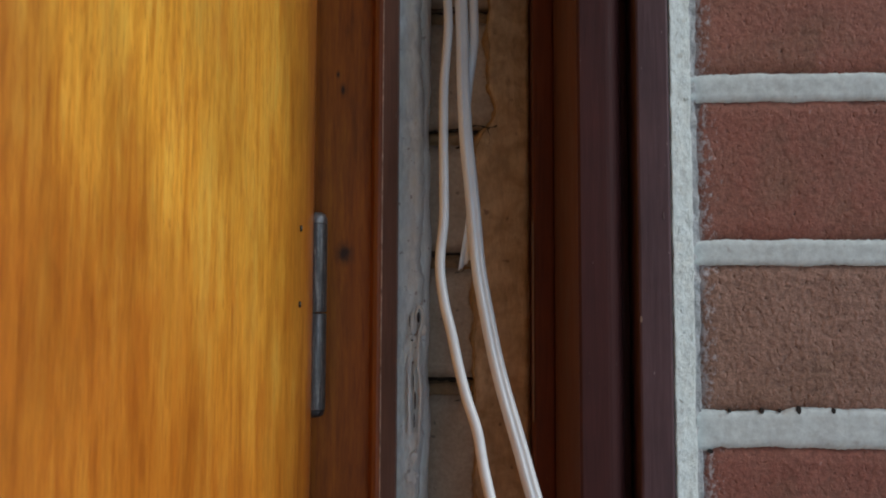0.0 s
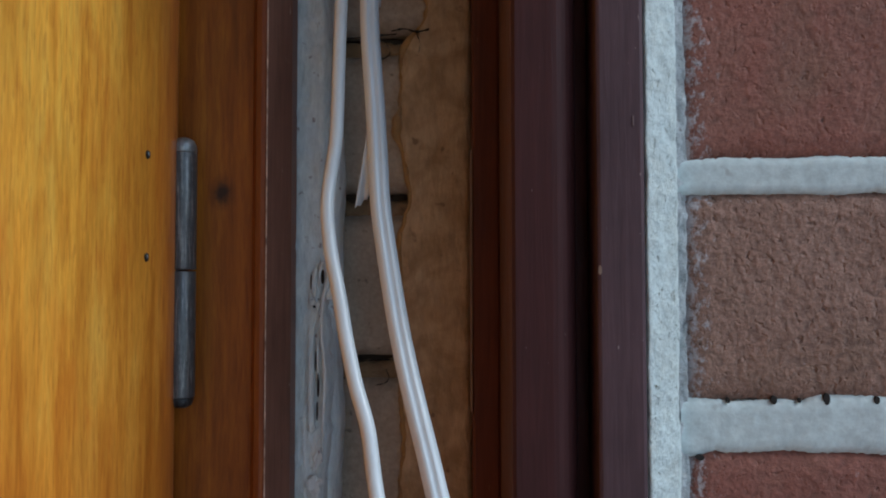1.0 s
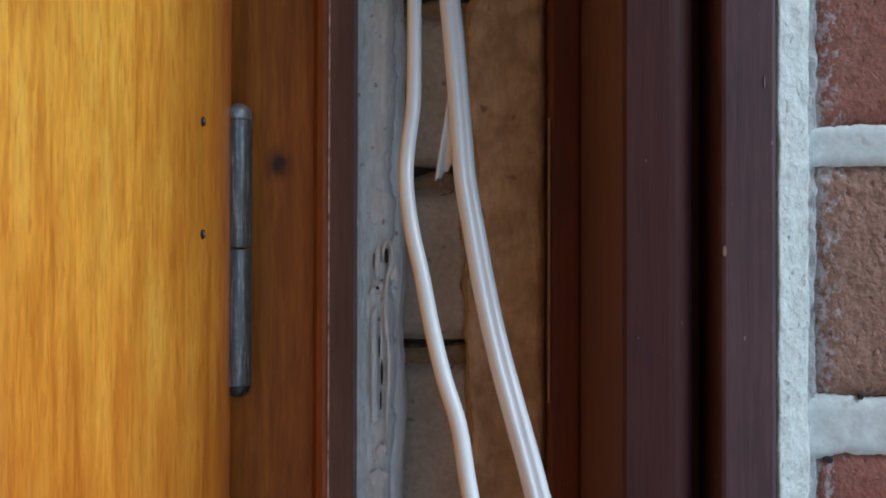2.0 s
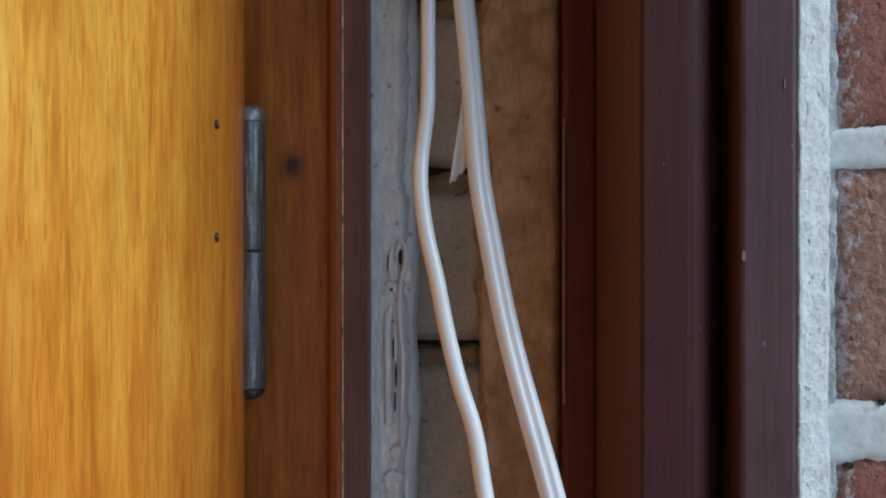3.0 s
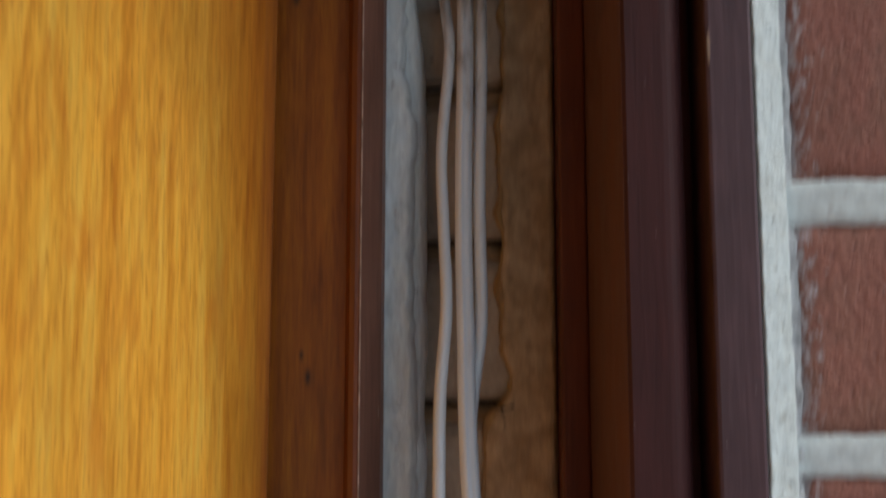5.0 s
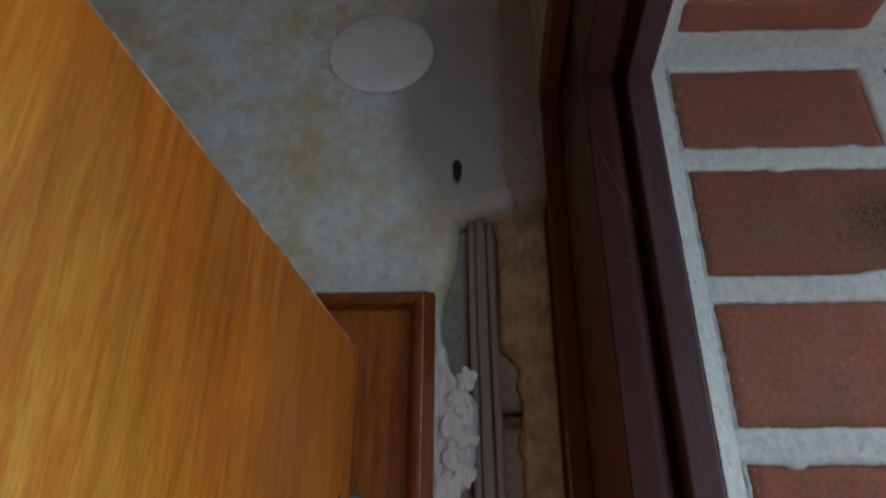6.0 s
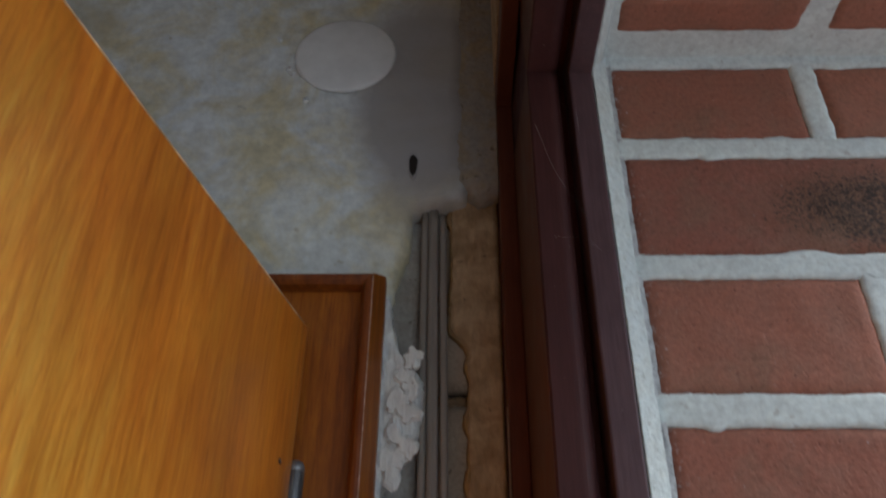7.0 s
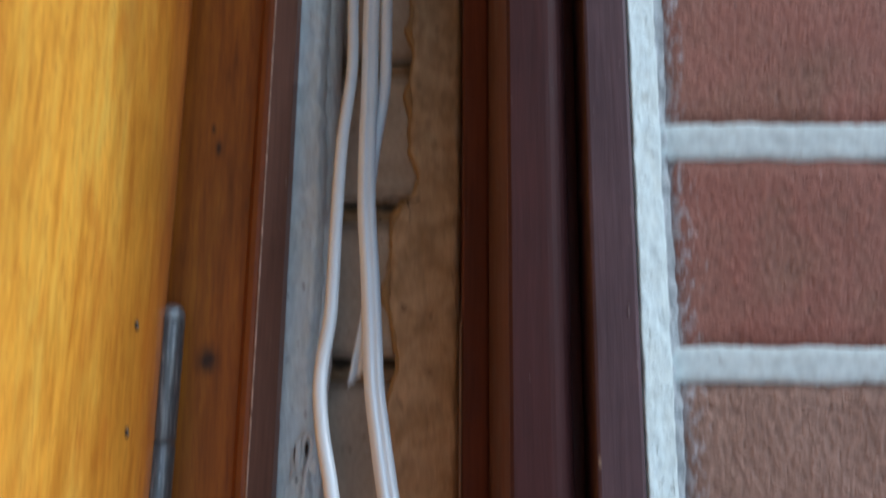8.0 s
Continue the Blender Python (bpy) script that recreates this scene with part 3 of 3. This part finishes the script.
for z, d in ((1.7877, 0.0255), (1.7509, 0.0255), (2.146, 0.025), (2.108, 0.025)):
    screw_hole(z, d)


# ---- cables ----
def cable(name, points, half_w, half_t, ridges, mat, label, face=(0, -1, 0)):
    """A flat sheathed cable: ridges side by side."""
    pts = smooth_path(points, 8)
    prof = []
    for k in range(28):
        a = 2 * math.pi * k / 28
        u = math.cos(a)
        groove = 1 - 0.30 * max(0, math.cos(ridges * math.pi * u)) * (ridges > 1)
        prof.append((half_w * u, half_t * math.sin(a) * groove * (1.15 if ridges > 1 else 1)))
    path = []
    for i, p in enumerate(pts):
        d = (pts[min(i + 1, len(pts) - 1)] - pts[max(i - 1, 0)]).normalized()
        out = Vector(face)
        out = (out - d * out.dot(d)).normalized()
        path.append((p, d.cross(out).normalized(), out))
    return tagged(part(name, swept(prof, path), mat, None, "", True), label, "cable", "cables in the recess")


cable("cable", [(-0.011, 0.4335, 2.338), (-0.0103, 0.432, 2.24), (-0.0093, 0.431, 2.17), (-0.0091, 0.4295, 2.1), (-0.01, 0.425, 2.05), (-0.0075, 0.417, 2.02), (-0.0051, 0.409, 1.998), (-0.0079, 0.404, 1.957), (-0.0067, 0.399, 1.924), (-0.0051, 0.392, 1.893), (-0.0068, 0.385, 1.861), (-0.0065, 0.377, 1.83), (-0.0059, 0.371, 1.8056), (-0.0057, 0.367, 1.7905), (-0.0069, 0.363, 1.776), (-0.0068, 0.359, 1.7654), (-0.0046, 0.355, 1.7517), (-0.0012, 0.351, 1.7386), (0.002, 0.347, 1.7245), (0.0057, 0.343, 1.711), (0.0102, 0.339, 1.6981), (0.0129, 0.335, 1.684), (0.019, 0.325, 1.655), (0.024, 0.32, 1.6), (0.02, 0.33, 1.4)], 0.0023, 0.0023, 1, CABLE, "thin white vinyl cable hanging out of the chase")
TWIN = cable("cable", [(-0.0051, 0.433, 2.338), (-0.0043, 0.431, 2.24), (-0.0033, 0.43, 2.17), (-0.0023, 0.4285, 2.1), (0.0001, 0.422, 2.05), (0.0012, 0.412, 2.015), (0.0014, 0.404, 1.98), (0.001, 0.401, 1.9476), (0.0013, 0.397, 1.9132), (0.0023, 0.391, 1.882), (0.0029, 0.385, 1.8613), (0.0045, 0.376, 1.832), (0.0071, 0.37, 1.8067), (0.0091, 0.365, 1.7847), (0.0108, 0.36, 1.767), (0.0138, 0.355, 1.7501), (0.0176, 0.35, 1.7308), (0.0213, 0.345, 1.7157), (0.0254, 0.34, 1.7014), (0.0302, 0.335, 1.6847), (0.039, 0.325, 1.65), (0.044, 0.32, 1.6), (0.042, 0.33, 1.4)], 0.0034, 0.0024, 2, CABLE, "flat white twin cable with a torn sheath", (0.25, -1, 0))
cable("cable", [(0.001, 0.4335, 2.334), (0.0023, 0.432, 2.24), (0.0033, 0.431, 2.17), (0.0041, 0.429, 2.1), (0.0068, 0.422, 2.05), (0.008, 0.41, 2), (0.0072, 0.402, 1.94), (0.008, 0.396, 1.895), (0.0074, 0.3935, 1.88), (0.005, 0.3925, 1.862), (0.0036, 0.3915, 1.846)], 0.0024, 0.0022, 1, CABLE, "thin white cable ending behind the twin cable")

# ---- cover disc ----
bm = bmesh.new()
rings = [(0.0385, 0.0), (0.0392, 0.0012), (0.0388, 0.0026), (0.0365, 0.0035), (0.02, 0.0042), (0.006, 0.0044)]
loops = [[bm.verts.new((r * math.cos(a * math.pi / 32), -h, r * math.sin(a * math.pi / 32))) for a in range(64)] for r, h in rings]
for r, s in zip(loops, loops[1:]):
    for i in range(64):
        bm.faces.new((r[i], r[(i + 1) % 64], s[(i + 1) % 64], s[i]))
bm.faces.new(loops[-1])
bm.transform(Matrix.Translation((-0.0750, PLASTER_Y - 0.0012, 2.4760)))
bmesh.ops.recalc_face_normals(bm, faces=bm.faces)
tagged(part("cover_plate", bm, WHITE_PLASTIC, None, "", True), "round white plastic blanking cover on the plaster wall", "cover plate")

# ---- sealant between frame and brick ----
def along_jamb(u, v, h):
    s = (u - 0.0940) / 0.011
    return Vector((u, 0.3365 + 0.0085 * s - h, v))


tagged(part("trim_1", sheet(lambda z: 0.0918 + wob(z, 4.0, 0, 90, 0.0004), lambda z: 0.1042 + wob(z, 1.5, 0, 50, 0.0006) + wob(z, 8.5, 0, 300, 0.0005), 1.2, SOFFIT - 0.002, 14, 700, along_jamb, 0.0008, 0.012, 2.0, 170), SEALANT, None, "", True), "cracked white sealant strip between frame and brick", "sealant", "", "structure")
tagged(part("trim_3", sheet(lambda z: 0.1036 + wob(z, 3.5, 0, 60, 0.0006), lambda z: 0.1074 + wob(z, 6.5, 0, 23, 0.0008) + wob(z, 2.5, 0, 150, 0.0005) + wob(z, 5.5, 0, 470, 0.0007) + wob(z, 7.5, 0, 1100, 0.0006), 1.2, SOFFIT - 0.002, 10, 600, lambda u, v, h: Vector((u, 0.3478 + (u - 0.1036) * 0.15 - h, v)), 0.0014, 0.010, 12.0, 200), FILLET, None, "", True), "rough grey mortar fillet along the brick edge", "mortar", "", "structure")
tagged(part("trim_2", sheet(lambda y: 0.0918, lambda y: 0.1030 + wob(y, 2.5, 0, 70, 0.0012), -0.6, 0.340, 6, 200, lambda u, v, h: Vector((u, v, HEAD_W + 0.003 + (u - 0.0918) * 1.55 - h)), 0.0008, 0.012, 4.0, 150), SEALANT, None, "", True), "white sealant strip along the window head", "sealant", "", "structure")

# ---- brick reveal ----
wall_b = tagged(part("wall_brick", box(0.0950, 0.36, BRICK_Y + 0.0035, 0.75, 0, TOP + 0.3), MORTAR), "red brick reveal with white painted mortar joints", "wall", "", "structure")


def brick_mesh(sx, sz, seed):
    """A brick face with a worn, uneven arris; its face at y = 0."""
    bm = bmesh.new()
    nx, nz = max(6, int(sx / 0.004)), 16
    grid = []
    for j in range(nz + 1):
        row = []
        for i in range(nx + 1):
            u, v = i / nx, j / nz
            x, z = sx * (u - 0.5), sz * (v - 0.5)
            rim = min(x + sx / 2, sx / 2 - x, z + sz / 2, sz / 2 - z)
            wear = max(0, 1 - rim / 0.004)
            x += wob(x, z, seed, 130, 0.0013) * wear
            z += wob(x, z, seed + 5, 130, 0.0016) * wear
            y = wob(x, z, seed, 60, 0.0008) + wob(x, z, seed, 260, 0.0004) + 0.0022 * wear * wear
            row.append(bm.verts.new((x, y, z)))
        grid.append(row)
    for r, s in zip(grid, grid[1:]):
        for i in range(nx):
            bm.faces.new((r[i], r[i + 1], s[i + 1], s[i]))
    rim = [e for e in bm.edges if e.is_boundary]
    made = bmesh.ops.extrude_edge_only(bm, edges=rim)
    for q in made["geom"]:
        if isinstance(q, bmesh.types.BMVert):
            q.co.y = 0.012
    bmesh.ops.recalc_face_normals(bm, faces=bm.faces)
    me = bpy.data.meshes.new("brick")
    bm.to_mesh(me)
    bm.free()
    me.materials.append(SMOOTH)
    return me


BEDS = {k: 1.7770 + COURSE * k for k in range(-9, 0)}
BEDS.update({-1: 1.6985, 0: 1.7743, 1: 1.8472, 2: 1.9245, 3: 2.0040, 4: 2.0828, 5: 2.1620, 6: 2.2405, 7: 2.3210, 8: 2.3945})
WIDE = {0: 0.0056, -1: 0.0078, 1: 0.0062, 2: 0.0070, 3: 0.0074, 4: 0.0074, 5: 0.0082, 6: 0.0074, 7: 0.0074, 8: 0.0085}
for k in range(-9, 8):
    z0, z1 = BEDS[k] + WIDE.get(k, 0.007) - 0.001, BEDS[k + 1] - WIDE.get(k + 1, 0.007) + 0.001
    laid = [(0.1060, 0.1120), (0.2325, 0.1120)] if k % 2 == 1 else [(0.1060, 0.2300)]
    for x, length in laid:
        me = brick_mesh(length, z1 - z0, k * 1.37 + x)
        plain_kind = BROWN_BRICK if k == -1 else SMOOTH if k > 2 else BRICK
        edge_kind = BURNT_BRICK if k == 6 else BROWN_SMEARED if k == -1 else SMOOTH_SMEARED if k > 2 else RED_SMEARED
        me.materials[0] = plain_kind if x > 0.2 else edge_kind
        link("brick", me, wall_b, pose(x + length / 2, BRICK_Y + wob(k, x, 0, 9, 0.0008), (z0 + z1) / 2), "", True)
for k in range(-9, 9):
    zc, wide = BEDS[k], WIDE.get(k, 0.007)
    part("bed_joint", sheet(lambda x: zc - wide - max(0.0, wob(x, k * 1.9, 3, 55, 1.0) - 0.28) * 0.007 + wob(x, k, 0, 70, 0.0010) + wob(x, k, 3, 190, 0.0011) * abs(wob(x, k, 13, 45, 2.4)) + wob(x, k, 2, 700, 0.0005), lambda x: zc + wide + wob(x, k, 7, 70, 0.0010) + wob(x, k, 5, 190, 0.0011) * abs(wob(x, k, 17, 45, 2.4)) + wob(x, k, 6, 700, 0.0005) + max(0.0, wob(x, k * 2.7, 9, 38, 1.0) - 0.30) * 0.007, 0.1045, 0.36, 8, 300, lambda u, v, h: Vector((v, BRICK_Y - h - 0.0002, u)), 0.0002, 0.0030, k * 1.7, 200), MORTAR, wall_b, "", True)
for k in range(-9, 8, 2):
    za, zb = BEDS[k] + 0.004, BEDS[k + 1] - 0.004
    part("head_joint", sheet(lambda z: 0.2172 + wob(z, k, 0, 120, 0.0016), lambda z: 0.2325 + wob(z, k, 7, 120, 0.0016), za, zb, 6, 40, lambda u, v, h: Vector((u, BRICK_Y - h, v)), 0.0003, 0.0030, k * 1.3, 200), MORTAR, wall_b, "", True)

# brick soffit over the opening
soffit = tagged(part("lintel_brick", box(0.0950, 0.36, -4.0, BRICK_Y + 0.003, SOFFIT + 0.0013, TOP + 0.3), MORTAR), "red brick soffit of the lintel with white mortar", "lintel", "", "structure")
y = 0.3275
for n, deep in enumerate((0.026, 0.066, 0.066, 0.066, 0.066, 0.066)):
    for x, length in (((0.1060, 0.1120), (0.2325, 0.1120)) if n != 1 else ((0.1060, 0.2300),)):
        me = brick_mesh(length, deep, 20.0 + n)
        link("brick", me, soffit, pose(x + length / 2, y - deep / 2, SOFFIT, 90), "", True)
    y -= deep + 0.0135

# flakes knocked off the paint, and flat dark patches for shaded gaps
def flake(x, y, z, w, h, mat, parent, turn=0.0):
    bm = bmesh.new()
    ring = [(math.cos(a) * (1 + 0.3 * noise.noise(Vector((a * 2, z * 70, x * 70)))), math.sin(a)) for a in [k * math.pi / 6 for k in range(12)]]
    front = [bm.verts.new((x + u * w * math.cos(turn), y - 0.0003 + u * w * math.sin(turn), z + q * h)) for u, q in ring]
    back = [bm.verts.new((v.co.x, v.co.y + 0.001, v.co.z)) for v in front]
    bm.faces.new(front)
    for i in range(12):
        k = (i + 1) % 12
        bm.faces.new((front[i], back[i], back[k], front[k]))
    bmesh.ops.recalc_face_normals(bm, faces=bm.faces)
    part("chip_or_dark_patch", bm, mat, parent)


# bare wood of the chips, also the painted light on the rebate edge
CHIP_OR_GLINT = plain("bare_wood_or_glint", (0.26, 0.17, 0.12), 0.8)
BEAD_WORN = plain("rubbed_lavender_paint", (0.24, 0.18, 0.18), 0.6)
flake(0.0788, 0.3345, 1.7455, 0.0005, 0.0014, CHIP_OR_GLINT, window)
flake(0.0790, 0.3345, 1.9703, 0.0005, 0.0050, CHIP_OR_GLINT, window)
flake(0.0888, 0.3345, 1.7890, 0.00015, 0.0016, BEAD_WORN, window)
flake(-0.0414, 0.3972, 2.0423, 0.0012, 0.0024, WHITE_PLASTIC, trim)
flake(-0.0758, 0.3726, 2.0842, 0.0008, 0.0024, WHITE_PLASTIC, shutter, radians(80.2))

# torn sheath on the twin cable: a tongue widening to a ragged end
bm = bmesh.new()
rows = []
for j in range(15):
    f = j / 14
    left = Vector((0.0056 - 0.0045 * f, 0.3672 - 0.0018 * f, 1.797 - 0.0300 * f))
    right = Vector((0.0060 + 0.0008 * f, 0.3668 - 0.0005 * f, 1.797 - 0.0250 * f))
    row = []
    for i in range(8):
        u = i / 7
        q = left.lerp(right, u)
        q.y += 0.0011 * f * math.sin(math.pi * u) + 0.0006 * f * noise.noise(Vector((u * 3, f * 5, 1.0)))
        if j == 14:
            q.z += 0.0022 * noise.noise(Vector((u * 6, 4.0, 0.0)))
        row.append(bm.verts.new(q))
    rows.append(row)
for r, w in zip(rows, rows[1:]):
    for i in range(7):
        bm.faces.new((r[i], r[i + 1], w[i + 1], w[i]))
flap = part("torn_sheath", bm, CABLE, TWIN, "torn white flap of cable sheath", True)
thick = flap.modifiers.new("thick", "SOLIDIFY")
thick.thickness = 0.0006

# hole beside the top of the chase, its shallow floor painted dark for shade
bm = bmesh.new()
ring = [(0.0032 * math.cos(a) * (1 + 0.4 * noise.noise(Vector((a, 1, 0)))), 0.0115 * math.sin(a) * (1 + 0.2 * noise.noise(Vector((a * 2, 5, 0))))) for a in [k * math.pi / 10 for k in range(20)]]
outer = [bm.verts.new((-0.0196 + u, 0.4180, 2.3675 + w)) for u, w in ring]
lip = [bm.verts.new((-0.0196 + u * 1.15, 0.4200, 2.3675 + w * 1.1)) for u, w in ring]
inner = [bm.verts.new((-0.0196 + u * 0.88, 0.4183, 2.3675 + w * 0.8)) for u, w in ring]
for i in range(20):
    k = (i + 1) % 20
    bm.faces.new((lip[i], lip[k], outer[k], outer[i]))
    bm.faces.new((outer[i], outer[k], inner[k], inner[i]))
bm.faces.new(inner)
bmesh.ops.recalc_face_normals(bm, faces=bm.faces)
hole = part("plaster_hole", bm, PATCH, wall_in, "dark hole with a crumbling rim")
hole.data.materials.append(DARK)
hole.data.polygons[len(hole.data.polygons) - 1].material_index = 1

# pale slivers paint the light caught along the edge of the rebate
for za, zb in ((1.690, 1.795), (2.052, 2.190)):
    part("rebate_glint", box(0.0386, 0.0395, 0.4160, 0.4170, za, zb), CHIP_OR_GLINT, window, "thin pale sliver for light on the rebate edge")

# flat dark patches paint the shade of cavities under the brick edges
for x, z, w, h in ((0.1185, 1.7062, 0.0007, 0.0008), (0.1320, 1.7064, 0.0009, 0.0013), (0.1475, 1.7068, 0.0010, 0.0018), (0.1100, 1.6890, 0.0012, 0.0009), (0.1395, 1.7064, 0.0005, 0.0008), (0.1620, 1.7066, 0.0008, 0.0012)):
    flake(x, BRICK_Y - 0.0001, z, w, h, DARK, wall_b)

# cobweb threads at the window head
WEB = plain("cobweb", (0.6, 0.6, 0.6), 0.8)
for pts in ([(0.0735, 0.350, 2.362), (0.0765, 0.342, 2.345), (0.0790, 0.334, 2.338), (0.0800, 0.333, 2.318)], [(0.0600, 0.338, 2.252), (0.0680, 0.332, 2.248), (0.0760, 0.331, 2.247), (0.0850, 0.333, 2.240)], [(0.0560, 0.337, 2.330), (0.0640, 0.330, 2.290), (0.0780, 0.332, 2.262)]):
    line = [(p, Vector((1, 0, 0)), Vector((0, 1, 0))) for p in smooth_path(pts, 6)]
    tagged(part("cobweb_thread", swept([(0.00003 * math.cos(k * math.pi / 2), 0.00003 * math.sin(k * math.pi / 2)) for k in range(4)], line), WEB), "fine pale cobweb thread on the window frame", "cobweb", "cobweb threads")


# loose crumbs and peeled film on the plaster edge
def crumb(x, y, z, w, d, h, seed):
    bm = bmesh.new()
    bmesh.ops.create_icosphere(bm, subdivisions=3, radius=1.0)
    for v in bm.verts:
        p = v.co.copy()
        q = 1 + 0.55 * noise.noise(p * 1.6 + Vector((seed, 0, 0))) + 0.30 * noise.noise(p * 4 + Vector((0, seed, 0))) + 0.15 * noise.noise(p * 11 + Vector((0, seed, 3)))
        v.co = Vector((x + p.x * w * q, y + max(-0.6, min(0.6, p.y * q)) * d, z + p.z * h * q))
    part("plaster_crumb", bm, GREY_MORTAR, wall_in)


rng = random.Random(4)
for n in range(9):
    crumb(-0.0265 + 0.012 * rng.random(), 0.4200, 2.150 + 0.0085 * n + 0.004 * rng.random(), 0.0030 + 0.0045 * rng.random(), 0.0042, 0.0055 + 0.0025 * rng.random(), n * 3.7)
for x, z, w, h in ((-0.0262, 1.7335, 0.0014, 0.0018), (-0.0240, 1.7322, 0.0012, 0.0014), (-0.0262, 1.6820, 0.0018, 0.0016), (-0.0235, 1.6700, 0.0022, 0.0030), (-0.0190, 1.7370, 0.0014, 0.0026), (-0.0250, 1.6600, 0.0030, 0.0036)):
    crumb(x, 0.4202, z, w, 0.0022, h, 50 + x * 900)


def film(points, half_w, half_t, mat=GREY_MORTAR):
    """A lifted strip of old skim."""
    pts = smooth_path(points, 8)
    line = []
    for i, p in enumerate(pts):
        d = (pts[min(i + 1, len(pts) - 1)] - pts[max(i - 1, 0)]).normalized()
        out = Vector((0.25, -1, 0))
        out = (out - d * out.dot(d)).normalized()
        k = (1 + 0.3 * noise.noise(p * 160)) * (0.15 + 0.85 * min(1, 6 * i / len(pts), 6 * (len(pts) - 1 - i) / len(pts)))
        line.append((p, d.cross(out) * half_w * k, out * half_t))
    part("peeled_film", swept([(math.cos(q * math.pi / 5), math.sin(q * math.pi / 5)) for q in range(10)], line), mat, wall_in, "", True)


film([(-0.0229, 0.4192, 1.7406), (-0.0231, 0.4188, 1.7454), (-0.0214, 0.4182, 1.7496), (-0.0195, 0.4180, 1.7465), (-0.0200, 0.4182, 1.7401), (-0.0216, 0.4184, 1.7342), (-0.0219, 0.4184, 1.7203), (-0.0207, 0.4180, 1.7076), (-0.0207, 0.4180, 1.6948), (-0.0214, 0.4184, 1.6821), (-0.0217, 0.4196, 1.6726)], 0.0008, 0.0005)
film([(-0.0249, 0.4198, 1.7480), (-0.0254, 0.4190, 1.7416), (-0.0254, 0.4198, 1.7352)], 0.0011, 0.0004)
film([(-0.0258, 0.4202, 1.7260), (-0.0268, 0.4200, 1.7190), (-0.0265, 0.4190, 1.7032), (-0.0264, 0.4190, 1.6862), (-0.0262, 0.4200, 1.6800)], 0.0013, 0.0005)
film([(-0.0240, 0.4200, 1.7190), (-0.0237, 0.4192, 1.7080), (-0.0236, 0.4200, 1.6990)], 0.0007, 0.0006)
# flat dark patches paint the shade in crevices of the peeled plaster
for x, z, w, h in ((-0.0244, 1.7096, 0.0003, 0.0042), (-0.0235, 1.7000, 0.0004, 0.0050), (-0.0239, 1.6894, 0.0003, 0.0038), (-0.0218, 1.7440, 0.0006, 0.0030), (-0.0266, 1.7420, 0.0002, 0.0030), (-0.0252, 1.7318, 0.0006, 0.0006)):
    flake(x, 0.4188, z, w, h, DARK, wall_in)

for n, (x, z) in enumerate(((-0.1150, 2.4585), (-0.1180, 2.4630), (-0.1290, 2.4960), (-0.1010, 2.4300))):
    crumb(x, 0.4192, z, 0.0022, 0.003, 0.0024, 90 + n * 1.7)

# ragged cracks in the joints of the backing wall
for k in range(-2, 5):
    zc = 1.7803 + 0.0718 * k
    for pts in ([(-0.0236, 0.4424, zc - 0.0010), (-0.0150, 0.4424, zc - 0.0018), (-0.0050, 0.4424, zc - 0.0008), (0.0046, 0.4424, zc - 0.0006)], [(-0.0238, 0.4424, zc - 0.0120), (-0.0200, 0.4424, zc - 0.0095), (-0.0174, 0.4424, zc - 0.0086)], [(-0.0035, 0.4424, zc - 0.0115), (0.0005, 0.4424, zc - 0.0108), (0.0023, 0.4424, zc - 0.0085), (0.0010, 0.4424, zc - 0.0050)]):
        pts = [(x + wob(x, k, 4, 70, 0.002), y, z + wob(x, k, 6, 120, 0.0006)) for x, y, z in pts]
        film_line = [(p, Vector((0, 0, 1)) * (0.00008 + abs(wob(p.x, k, 2, 300, 0.0010))), Vector((0, -1, 0))) for p in smooth_path(pts, 8)]
        part("crack", swept([(-1, 0), (0, 0.0005), (1, 0), (0, -0.001)], film_line), DARK, wall_in, "dark ragged crack")

# the widest joint crack runs on across the tan plaster
for pts in ([(0.0040, 1.8512), (0.0100, 1.8520), (0.0150, 1.8506), (0.0205, 1.8516)], [(0.0150, 1.8500), (0.0165, 1.8455), (0.0160, 1.8415)]):
    line = [(q, Vector((0, 0, 1)) * (0.00015 + abs(wob(q.x, q.z, 2, 300, 0.0014))), Vector((0, -1, 0))) for q in smooth_path([(x, 0.4362, z) for x, z in pts], 8)]
    part("crack", swept([(-1, 0), (0, 0.0006), (1, 0), (0, -0.001)], line), DARK, wall_in, "dark ragged crack")
